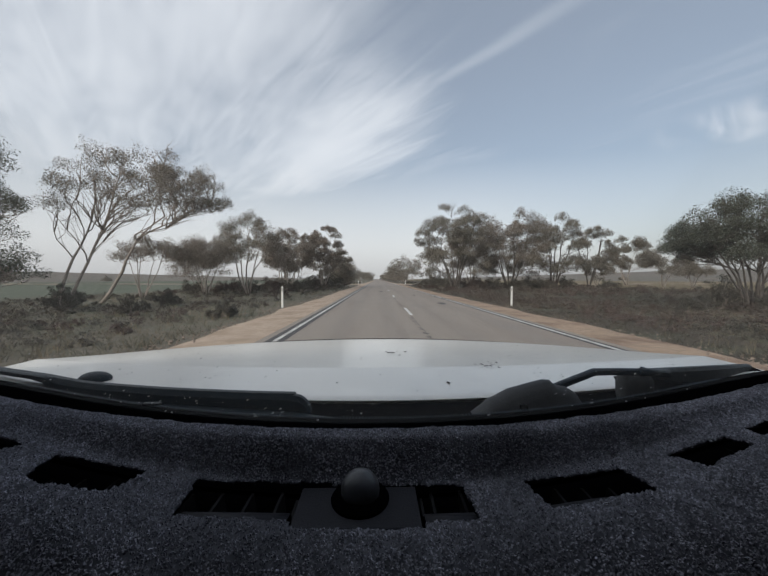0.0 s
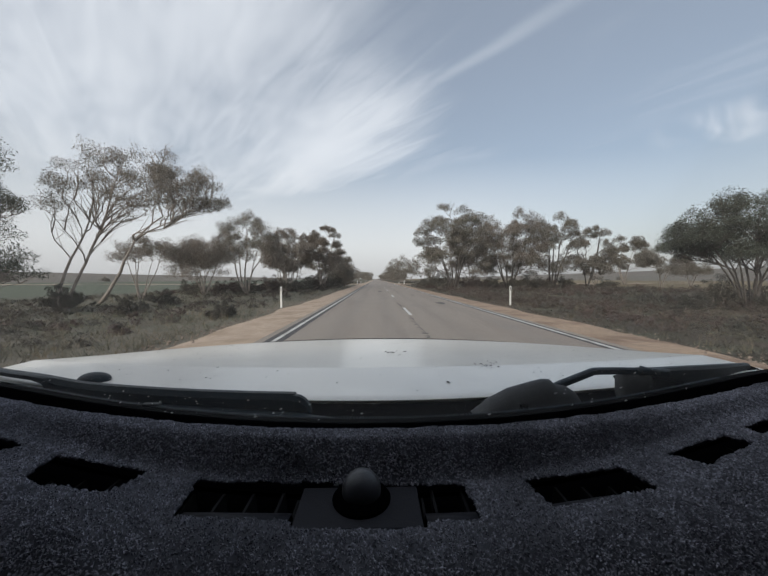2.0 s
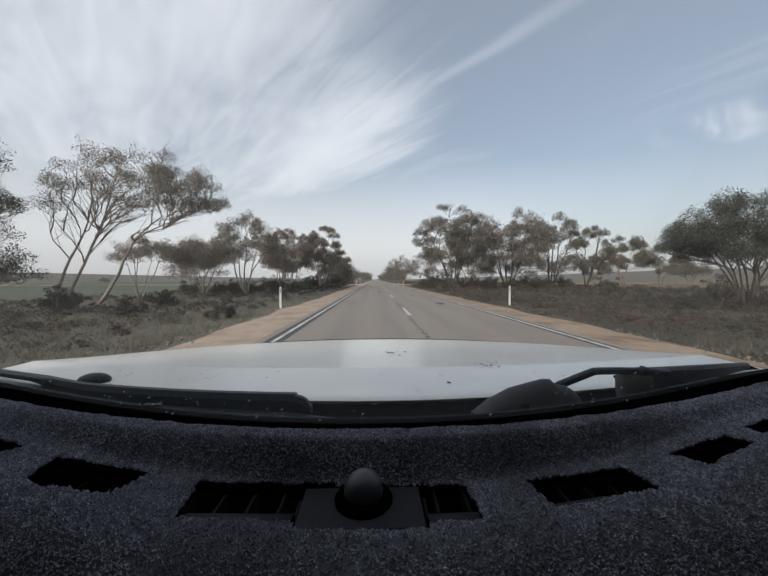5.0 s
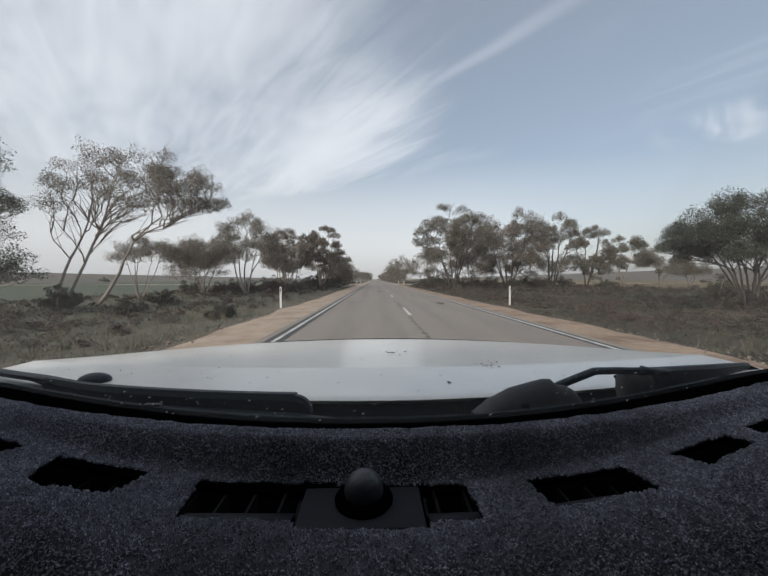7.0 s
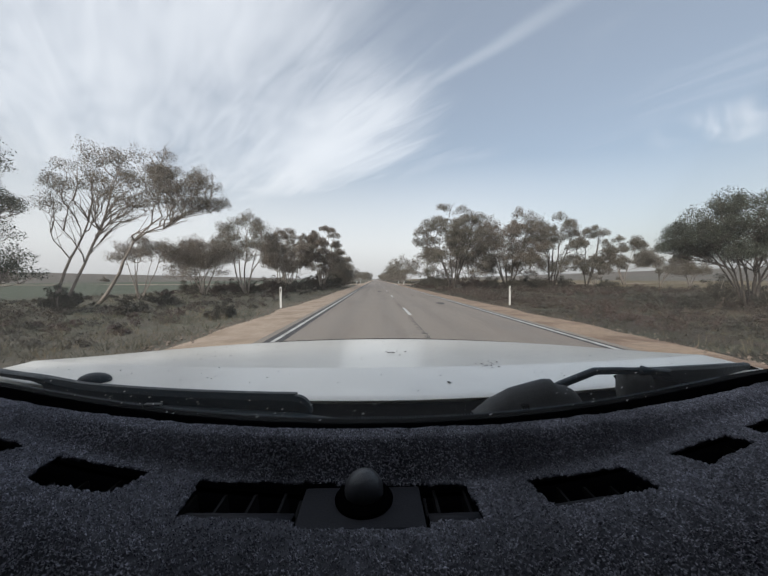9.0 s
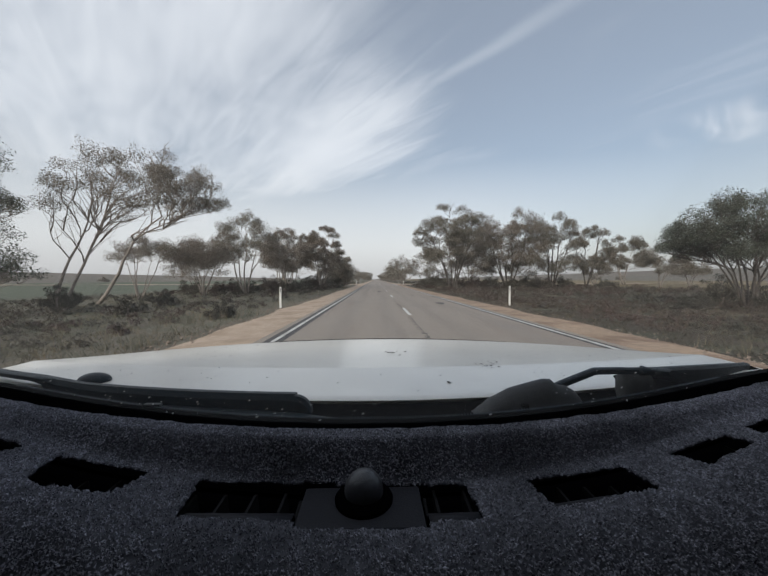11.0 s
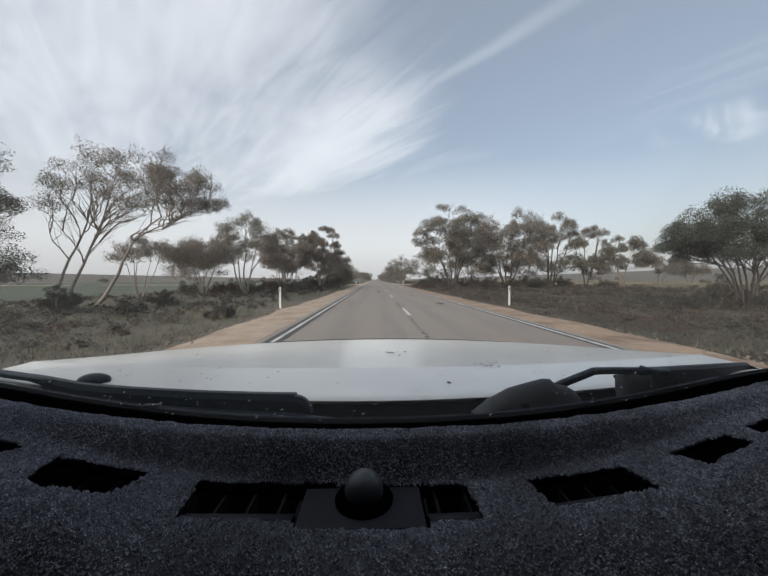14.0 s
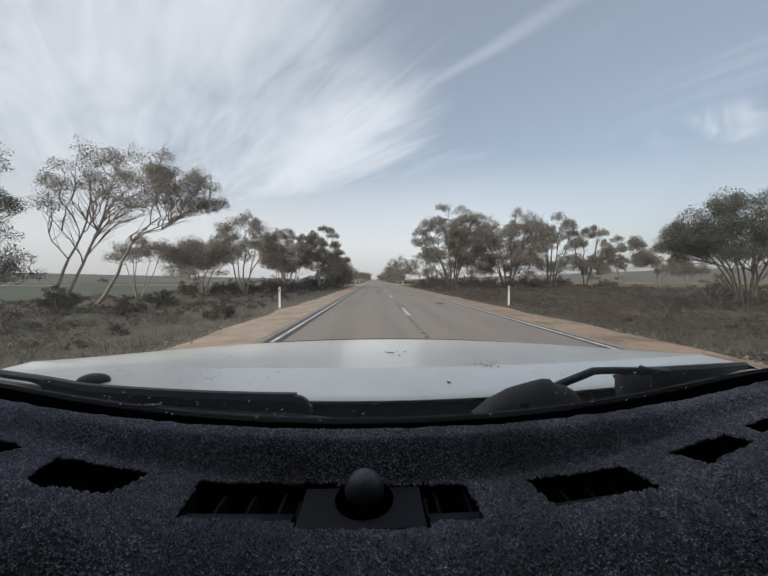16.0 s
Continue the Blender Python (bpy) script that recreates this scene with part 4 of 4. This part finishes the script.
def tree(name, x, y, height, radius, seed, label, stems=4, lean=(0.0, 0.0), clear=0.45, clumps=18, twigs=17, leaves=46,
         flat=0.92, dome=0.6, bare=0, leaf=None, foliage=None, thick_stem=None, slope=0.0, clump_size=0.36, fork=0.08, bark=None, bow=0.45):
    """A mallee: several stems from one base, limbs to each clump, thin twigs and hanging leaves. clear: where the crown begins,
    as a part of the height; bare: how many leafless limbs; slope: how far the crown's top falls along x."""
    rng = np.random.RandomState(seed)
    z0 = ground_height(x, y) - 0.03
    ob = thing(name, pose(x, y, z0), label, "tree")
    r0 = thick_stem or 0.0088 * height + 0.015
    verts, faces = [], []

    def pipe(pts, ra, rb, sides=6):
        radii = [ra + (rb - ra) * (i / (len(pts) - 1)) ** 0.8 for i in range(len(pts))]
        v, f = tube(pts, radii, sides, len(verts))
        verts.extend(v), faces.extend(f)

    lines = []
    for k in range(stems):
        a = 2 * math.pi * (k + rng.uniform(-0.3, 0.3)) / stems
        out = radius * rng.uniform(0.4, 0.8) if stems > 1 else 0.1
        top = (lean[0] * 0.75 + out * math.cos(a), lean[1] * 0.75 + out * math.sin(a), height * rng.uniform(0.55, 0.8))
        foot = (0.05 * stems * r0 * 8 * math.cos(a), 0.05 * stems * r0 * 8 * math.sin(a), 0)
        pts = curve(foot, top, rng.uniform(0.0, bow), rng, 10, 0.03)
        lines.append(pts)
        pipe(pts, r0 * rng.uniform(0.75, 1.1), r0 * 0.28, 7)
    tips, limbs = [], []
    zc = height * clear
    for k in range(clumps + bare):
        a, u = rng.uniform(0, 2 * math.pi), rng.uniform(0.02, 1) ** 0.45
        cx, cy = radius * u * math.cos(a), radius * u * math.sin(a)
        roof = zc + (height - zc) * (1 - dome * u * u) - slope * cx
        deep = rng.uniform(0, 1) ** 1.25
        c = np.array((cx + lean[0], cy + lean[1], max(zc * 0.9, roof - deep * (roof - zc) * 0.85 - 0.06 * height)))
        if k >= clumps:
            c[2] += 0.07 * height
        # limb from the nearest stem
        best, dist = None, 1e9
        for pts in lines:
            for p in pts[2:]:
                if p[2] < c[2] - fork * height:
                    d = np.linalg.norm((p - c) * np.array([1, 1, 0.55]))
                    if d < dist:
                        best, dist = p, d
        for pts in limbs:
            for p in pts[2:5]:
                if p[2] < c[2] - max(0.055, 0.65 * fork) * height:
                    d = 1.08 * np.linalg.norm((p - c) * np.array([1, 1, 0.7]))
                    if d < dist:
                        best, dist = p, d
        if best is None:
            best = lines[k % stems][3]
        size = radius * clump_size * rng.uniform(0.75, 1.25)
        low = c - np.array((0.25 * (cx / radius) * size, 0.25 * (cy / radius) * size, (0.30 + 0.4 * flat) * size)) if k < clumps else c
        limb = curve(best, low, 0.3, rng, 7, 0.055)
        limbs.append(limb)
        thin = (r0 * 0.16 + 0.012) * (0.75 + 0.5 * min(1.0, float(dist) / (0.4 * height)))
        pipe(limb, thin * 1.35, thin * 0.35, 5)
        for j in range(3):
            s = limb[1 + j]
            e = s + (c - s) * rng.uniform(0.4, 0.8) + np.clip(rng.normal(0, 0.035, 3), -0.05, 0.05) * height
            pipe(curve(s, e, 0.1, rng, 4, 0.06), thin * 0.55, 0.006, 4)
        if k >= clumps:
            for j in range(5):
                s = limb[2 + j % 4]
                e = s + np.clip(rng.normal(0, 0.07, 3), -0.08, 0.08) * height + np.array([0, 0, 0.02 * height])
                pipe(curve(s, e, 0.1, rng, 4, 0.06), thin * 0.5, 0.004, 4)
            continue
        # a pad of foliage: forks fan out from the limb's end to twigs all over the pad's upper side
        fan = limb[-1]
        forks = []
        for j in range(5):
            a = rng.uniform(0, 2 * math.pi)
            m = fan + size * np.array((0.42 * math.cos(a), 0.42 * math.sin(a), rng.uniform(0.12, 0.34)))
            pipe([fan, 0.55 * fan + 0.45 * m + rng.normal(0, 0.04, 3) * size, m], thin * 0.5, thin * 0.22, 4)
            forks.append(m)
        for j in range(twigs):
            a, w = rng.uniform(0, 2 * math.pi), rng.uniform(0, 1) ** 0.6
            e = c + size * np.array((w * math.cos(a), w * math.sin(a), flat * (1 - w * w) * rng.uniform(-0.1, 1.1) - 0.12 * w))
            s = min(forks, key=lambda p: np.linalg.norm(p - e))
            pipe([s, 0.5 * (s + e) + rng.normal(0, 0.06, 3) * size, e], thin * 0.2, 0.004, 3)
            tips.append(e)
    mesh_object("trunk", verts, faces, bark or BARK, ob, "dark rough bark" if bark else "pale peeling bark", soft=True)
    if tips:
        v, f = leaf_mesh(tips, leaves, radius * clump_size * 0.46, 0.7 * flat + 0.3, leaf or max(0.07, 0.003 * y), rng)
        mesh_object("crown", v, f, foliage or LEAF, ob, "thin olive-green hanging leaves")
    return ob


def shrub(x, y, height, radius, seed, label="low dark grey-green saltbush on the verge", foliage=None, leaves=90, count=30, leaf=0.06):
    rng = np.random.RandomState(seed)
    ob = thing("shrub", pose(x, y, ground_height(x, y) - 0.02), label, "shrub")
    verts, faces, tips = [], [], []
    for k in range(count):
        a, u = rng.uniform(0, 6.28), math.sqrt(rng.uniform(0, 1))
        e = np.array((radius * u * math.cos(a), radius * u * math.sin(a), height * (1 - 0.6 * u * u) * rng.uniform(0.35, 1)))
        v, f = tube(curve((0.1 * e[0], 0.1 * e[1], 0), e, 0.2, rng, 4, 0.05), (0.016, 0.012, 0.008, 0.004), 4, len(verts))
        verts.extend(v), faces.extend(f)
        tips += [e, 0.7 * e]
    mesh_object("stem", verts, faces, BARK, ob)
    v, f = leaf_mesh(tips, leaves, radius * 0.17, 0.8, leaf, rng)
    mesh_object("crown", v, f, foliage or LEAF_DARK, ob)
    return ob


OPEN = "tall open mallee gum with bare pale limbs on the verge"
DENSE = "dense bushy mallee gum beside the road"
FLATTOP = "spreading flat-topped mallee gum with pale stems"
SPARSE = "half-dead mallee gum with grey leafless twigs"

# beside the near shoulder
tree("tree", -16.8, 13.2, 8.2, 2.2, 111, "half-bare bushy mallee gum beside the paddock", 3, clear=0.12, clumps=56, bare=9, dome=0.35, leaf=0.07, leaves=34, clump_size=0.28, foliage=LEAF_GREEN)
tree("tree", -15.3, 16.0, 8.7, 2.3, 112, OPEN, 2, lean=(2.2, 0.3), clear=0.54, clumps=36, bare=9, bow=0.15, dome=0.2, leaf=0.065, leaves=20, clump_size=0.23, thick_stem=0.085, fork=0.26, twigs=20)
tree("tree", -17.3, 20.5, 9.7, 2.35, 113, "leaning mallee gum with a slanting umbrella crown", 1, lean=(5.1, 0.3), clear=0.64, clumps=42, bow=0.02, dome=0.45, slope=0.42, leaf=0.065, leaves=30, bare=12, clump_size=0.25, thick_stem=0.14, fork=0.22, twigs=20)
tree("tree", -17.9, 25.0, 4.9, 1.9, 14, FLATTOP, 5, lean=(0.4, 0), clear=0.66, clumps=18, dome=0.3, bare=5, foliage=LEAF_BROWN)
tree("tree", -15.5, 29.5, 5.6, 2.6, 15, "dome-crowned brownish mallee gum on many stems", 7, clear=0.45, clumps=36, dome=0.5, bare=4, clump_size=0.3, foliage=LEAF_BROWN)
tree("tree", -13.1, 33.0, 8.5, 3.0, 16, "layered mallee gum with flat leaf pads and forked stems", 5, clear=0.42, clumps=34, dome=0.4, clump_size=0.29, bare=6)
tree("tree", -19.5, 36.0, 5.2, 2.6, 34, DENSE, 5, clear=0.35, clumps=22, dome=0.4, foliage=LEAF_BROWN)
tree("tree", -11.3, 42.0, 8.3, 3.3, 17, DENSE, 7, clear=0.34, clumps=38, dome=0.4, clump_size=0.25, bare=4, foliage=LEAF_BROWN)
tree("tree", -7.7, 46.0, 9.9, 3.0, 18, "tall bushy mallee gum close to the shoulder", 6, clear=0.24, clumps=44, dome=0.35, clump_size=0.24, bare=8, foliage=LEAF_BROWN)
tree("tree", -14.5, 50.0, 8.4, 3.2, 35, DENSE, 5, clear=0.3, clumps=26, dome=0.4, foliage=LEAF_BROWN)
tree("tree", -7.0, 58.0, 7.2, 2.6, 19, DENSE, 5, clear=0.12, clumps=30, dome=0.5)
# across the road
tree("tree", 10.9, 45.0, 12.7, 4.8, 21, "tall layered mallee gum with flat leaf pads", 6, clear=0.14, clumps=66, dome=0.3, flat=0.62, clump_size=0.24, bare=16, bark=BARK_DARK)
tree("tree", 20.8, 50.0, 13.2, 4.8, 22, "dark dense mallee gum with several forked stems", 7, clear=0.14, clumps=66, dome=0.3, clump_size=0.25, bare=18, foliage=LEAF_BROWN, bark=BARK_DARK)
tree("tree", 15.8, 54.0, 11.0, 4.0, 36, DENSE, 5, clear=0.2, clumps=36, dome=0.4, clump_size=0.28, bare=6, foliage=LEAF_BROWN)
tree("tree", 30.5, 55.0, 13.6, 4.3, 23, SPARSE, 6, clear=0.14, clumps=48, bare=26, dome=0.35, leaves=40, clump_size=0.26, bark=BARK_DARK)
tree("tree", 38.6, 58.0, 12.6, 3.4, 24, SPARSE, 4, lean=(1.0, 0), clear=0.2, clumps=18, bare=24, dome=0.6, leaves=40, clump_size=0.3, bark=BARK_DARK)
tree("tree", 48.5, 70.0, 8.6, 2.3, 25, DENSE, 3, clear=0.3, clumps=16, dome=0.5)
tree("tree", 59.0, 75.0, 12.2, 4.3, 26, FLATTOP, 5, clear=0.34, clumps=30, dome=0.45, clump_size=0.3)
tree("tree", 41.6, 46.0, 7.0, 2.8, 27, DENSE, 4, lean=(0.5, 0), clear=0.3, clumps=22, dome=0.6, clump_size=0.3)
tree("tree", 52.0, 52.0, 6.4, 3.0, 37, DENSE, 4, clear=0.3, clumps=18, dome=0.5)
tree("tree", 19.1, 16.0, 6.3, 2.55, 128, "wide dome-crowned mallee gum with dark fanned stems", 9, lean=(-0.75, 0.2), clear=0.42, clumps=96, dome=0.62, leaf=0.065, leaves=44, clump_size=0.24, bare=8, foliage=LEAF_GREEN, fork=0.16, bark=BARK_DARK)
# past the crossing
far_left = tree("tree", -13.0, 150.0, 9.5, 5.0, 31, DENSE, 5, clear=0.15, clumps=26, leaf=0.44, leaves=15, twigs=9)
far_right = tree("tree", 11.0, 128.0, 11.5, 6.0, 32, FLATTOP, 5, clear=0.25, clumps=32, leaf=0.42, leaves=15, twigs=9)
far_tall = tree("tree", 20.0, 118.0, 12.5, 6.5, 33, "broad umbrella mallee gum with pale forked stems", 5, clear=0.6, clumps=26, leaf=0.42, leaves=15, twigs=9, dome=0.3)
rows = random.Random(21)
for k in range(46):
    y = 165 + k * 13 + rows.uniform(-5, 5)
    for side in (-1, 1):
        if rows.random() < (0.45 if side < 0 else 0.15):
            continue
        x = 1.2 + side * rows.uniform(10, 20)
        src = rows.choice((far_left, far_right, far_tall))
        ob = copy_thing(src, pose(x, y, ground_height(x, y), 0, 0, rows.uniform(0, 360)))
        s = rows.uniform(0.55, 0.95)
        ob.scale = (s, s, s * rows.uniform(0.85, 1.1))

for x, y, s in ((-215, 190, 0.5), (-250, 215, 0.7), (-330, 300, 0.7), (-190, 230, 0.45), (230, 330, 0.8), (280, 360, 0.7)):
    ob = copy_thing(far_left, pose(x, y, ground_height(x, y) - 1.8 * s, 0, 0, x))
    ob.scale = (s * 1.3, s * 1.3, s * 1.1)

# single shrubs, then the scrub as a whole
bush = random.Random(5)
for k, (x, y, h, r) in enumerate((
        (9.4, 47, 3.0, 2.0), (-14.6, 15.2, 1.5, 0.8), (-16.0, 17.0, 1.2, 0.9), (-5.9, 12.4, 0.75, 0.55), (-10.2, 13.6, 1.0, 0.6), (-13.0, 20.0, 1.1, 0.8),
        (16.9, 15.6, 1.75, 0.9), (19.6, 17.6, 1.8, 1.4), (13.5, 13.5, 0.9, 0.7), (-9.0, 38, 1.9, 1.4), (-8.4, 46, 2.2, 1.5), (-14, 36, 1.8, 1.5),
        (-18.5, 33, 1.6, 1.4), (15, 50, 2.4, 1.8), (24, 52, 2.4, 2.0), (-7.6, 56, 2.6, 1.7), (-7.5, 64, 2.6, 2.0), (9.3, 60, 2.6, 2.0),
        (-11.5, 40, 1.9, 1.6), (-13.5, 44, 2.2, 1.9), (-10, 52, 2.4, 2.0), (-9.5, 58, 2.8, 2.2), (12.5, 49, 2.6, 2.0), (18, 51, 2.6, 2.2), (21.5, 49, 2.2, 2.0),
        (28, 53, 2.4, 2.2), (33, 56, 2.0, 2.2), (10.2, 54, 3.0, 2.2), (-18, 40, 1.6, 1.6), (38, 52, 1.6, 1.8), (18.2, 14.2, 1.2, 0.9),
        (-12.2, 37, 1.9, 1.5), (-9.2, 43, 2.1, 1.4), (-7.2, 47.5, 2.4, 1.6), (-15.4, 33, 1.4, 1.5), (-13.2, 46, 2.2, 2.0), (-6.9, 53, 2.4, 1.6), (14.5, 46, 1.8, 2.0), (26, 50, 1.8, 2.0))):
    shrub(x, y, h, r, 60 + k, "dark green bushy understorey shrub" if h > 1.55 else "low dark grey-green saltbush on the verge", leaf=0.035 + 0.0012 * y,
          foliage=HEATH if k % 3 == 1 and y > 25 else None)


def scatter(name, label, count, seed, mat, areas, high, wide):
    """Upright tapering blades in loose tufts over strips of the verge."""
    rng = np.random.RandomState(seed)
    verts = []
    for (x0, x1, y0, y1), share in areas:
        n = int(count * share)
        u = rng.uniform(0, 1, n)
        y = y0 * (y1 / y0) ** u
        x = rng.uniform(x0, x1, n)
        for a, b in zip(x, y):
            if noise.noise((a * 0.35, b * 0.35, seed)) < rng.uniform(-0.5, 0.3):
                continue
            z = ground_height(a, b) - 0.01
            tuft = rng.uniform(0.6, 1.3) * (1 + 0.6 * noise.noise((a * 0.2, b * 0.2, 9)))
            grow = 1 + b / 60
            for j in range(6):
                p = rng.normal(0, 0.06, 2) * grow
                e = rng.normal(0, 0.09, 2) * grow
                h = high * tuft * rng.uniform(0.5, 1.2)
                w = wide * grow
                t = rng.uniform(0, 3.14)
                c, s = math.cos(t) * w, math.sin(t) * w
                verts += [(a + p[0] - c, b + p[1] - s, z), (a + p[0] + c, b + p[1] + s, z), (a + p[0] + e[0], b + p[1] + e[1], z + h)]
    faces = np.arange(len(verts)).reshape(-1, 3)
    tagged(mesh_object(name, verts, faces, mat), label, "grass", kind="stuff")


scatter("verge_grass", "short olive verge grass in uneven tufts", 8000, 1, GRASS, [((-26, -4.6, 5, 70), 1.0)], 0.15, 0.008)
scatter("heath_grass", "short grass dimmed in colour between the heath plants", 15000, 6, GRASS_DIM, [((6.45, 24, 4.5, 40), 0.6), ((6.45, 40, 12, 70), 0.4)], 0.13, 0.008)
scatter("dry_grass", "dry straw-coloured grass tufts", 5000, 2, STRAW,
        [((-24, -4.5, 5, 70), 0.5), ((6.8, 40, 4.5, 70), 0.5)], 0.22, 0.005)


def scrub_stuff():
    rng = np.random.RandomState(9)
    allv, n = [], 0
    for k in range(700):
        side = -1 if k % 5 < 2 else 1
        y = 6 * (120 / 6) ** rng.uniform(0, 1)
        x = rng.uniform(-25, -6) if side < 0 else rng.uniform(8.2, 42)
        r = rng.uniform(0.18, 0.55) * (1 + y / 120)
        tips = []
        z = ground_height(x, y)
        for j in range(10):
            a, u = rng.uniform(0, 6.28), math.sqrt(rng.uniform(0, 1))
            tips.append((x + r * u * math.cos(a), y + r * u * math.sin(a), z + 0.9 * r * (1 - 0.6 * u * u) * rng.uniform(0.2, 1)))
        v, f = leaf_mesh(tips, 20, r * 0.25, 0.8, 0.04 + 0.0016 * y, rng)
        allv.append(v)
    v = np.concatenate(allv)
    tagged(mesh_object("scrub", v, np.arange(len(v)).reshape(-1, 4), LEAF_DARK), "low dark saltbush scrub over the verges", "scrub", kind="stuff")
    # knee-high brown heath, thick beyond the far shoulder and thin beside the near one
    allv = []
    for k in range(1150):
        side = -1 if k % 6 == 0 else 1
        y = 8.5 * (60 / 8.5) ** rng.uniform(0, 1)
        x = rng.uniform(-23, -6.2) if side < 0 else 7.4 + 33 * rng.uniform(0, 1) ** 1.2
        if noise.noise((x * 0.15, y * 0.15, 7.7)) < rng.uniform(-0.5, 0.25):
            continue
        r = rng.uniform(0.16, 0.42) * (1 + y / 90)
        z = ground_height(x, y)
        tips = [(x + rng.normal(0, 0.5) * r, y + rng.normal(0, 0.5) * r, z + r * rng.uniform(0.1, 0.95)) for j in range(12)]
        allv.append(leaf_mesh(tips, 20, r * 0.3, 0.8, 0.036 + 0.0014 * y, rng)[0])
    v = np.concatenate(allv)
    tagged(mesh_object("heath", v, np.arange(len(v)).reshape(-1, 4), HEATH), "knee-high brown heath on the verges", "scrub", kind="stuff")


scrub_stuff()


def stones():
    rng = np.random.RandomState(12)
    verts, faces = [], []
    for k in range(3600):
        side = -1 if k % 5 < 2 else 1
        y = 4.5 * (60 / 4.5) ** rng.uniform(0, 1)
        x = (-2.6 - 1.9 + rng.normal(0, 0.3)) if side < 0 else (4.93 + 1.3 + rng.normal(0, 0.4))
        r = rng.uniform(0.008, 0.032) * (1 + 0.8 * (rng.uniform(0, 1) > 0.93))
        z = -0.07 + r * 0.2
        n = len(verts)
        for d in ((1, 0, 0), (0, 1, 0), (-1, 0, 0), (0, -1, 0), (0.2, 0.1, 0.75), (0, 0, -0.8)):
            s = rng.uniform(0.7, 1.25)
            verts.append((x + d[0] * r * s, y + d[1] * r * s, z + d[2] * r * s))
        for i in range(4):
            j = (i + 1) % 4
            faces += [(n + i, n + j, n + 4), (n + j, n + i, n + 5)]
    tagged(mesh_object("shoulder_stones", verts, faces, STONE), "loose pale stones along the shoulder edges", "gravel", kind="stuff")


stones()


# ---- guide posts, crossing and sign ----
def guide_post():
    ob = thing("guide_post", pose(-4.80, 16.4, -0.1), "white plastic roadside guide post with a dark reflector", "guide post", "guide posts along the road")
    rows = []
    for z, s in ((0.0, 1.0), (0.98, 0.94), (1.05, 0.90), (1.065, 0.75)):
        tilt = 0.012 if z > 1.04 else 0.0
        rows.append([(s * a, s * b, z + (tilt if a > 0 else 0)) for a, b in ((-0.05, -0.018), (-0.03, -0.026), (0.03, -0.026), (0.05, -0.018), (0.05, 0.012), (0.0, 0.02), (-0.05, 0.012))])
    v, f = loft(rows, True)
    f.append(tuple(range(21, 28)))
    mesh_object("post", v, f, POST, ob)
    part("reflector", box(bmesh.new(), (-0.018, -0.031, 0.83), (0.018, -0.024, 1.0), 0.003), REFLECT, ob, "dark red reflector")
    return ob


first_post = guide_post()
for x, y in ((7.33, 17.4), (-4.9, 84), (-5.6, 97), (7.3, 84), (8.6, 97), (-4.9, 104), (7.4, 104), (-4.9, 240), (7.4, 240), (-4.9, 345), (7.4, 345), (-4.9, 416), (7.4, 416)):
    copy_thing(first_post, pose(x, y, ground_height(x, y) - 0.02, 0, 0, (x * 7 + y) % 9 - 4))


def crossing():
    ob = thing("side_road", pose(0, 0, 0), "pale unsealed side road crossing the main road", "road", kind="structure")
    for side in (-1, 1):
        rows = []
        for u in span(0, 1, 60):
            x = (-2.6 - 300 * u ** 2) if side < 0 else (4.93 + 300 * u ** 2)
            w = 4.0 + 8.0 * math.exp(-abs(x - 1.2 + side * -3.8) / 4)
            rows.append([(x, 90 + w * k * (1 + 0.03 * noise.noise((x, k * 3, 0))), max(-0.05, ground_height(x, 90) + 0.06)) for k in span(-1, 1, 9)])
        v, f = loft(rows)
        mesh_object("gravel_surface", v, f, SAND, ob, soft=True)
        x = -2.9 if side < 0 else 5.25
        for k in range(5):
            y = 86.0 + 1.5 * k
            part("holding_dash", box(bmesh.new(), (x - 0.1, y, -0.012), (x + 0.1, y + (0.6 if k < 4 else 2.6), 0.003)), PAINT, ob, "white painted holding dash")
    sign = thing("street_sign", pose(-6.4, 84.2, ground_height(-6.4, 84.2) - 0.05), "white finger-board road sign reading FIRE ACCESS on a steel pole", "road sign")
    v, f = tube([(0, 0, 0), (0, 0, 2.9)], (0.03, 0.03), 10)
    mesh_object("pole", v, f, STEEL, sign, soft=True)
    part("board", box(bmesh.new(), (-0.98, -0.045, 2.66), (0.06, -0.032, 2.86), 0.003), SIGN, sign)
    part("end_panel", box(bmesh.new(), (-0.12, -0.048, 2.665), (0.055, -0.046, 2.855)), BLUE, sign, "blue end panel")
    words = bpy.data.curves.new("lettering", "FONT")
    words.body, words.size, words.extrude = "FIRE ACCESS", 0.135, 0.001
    words.materials.append(INK)
    text = new("lettering", words)
    text.parent = sign
    text.matrix_basis = pose(-0.955, -0.049, 2.715, 90, 0, 0)


crossing()
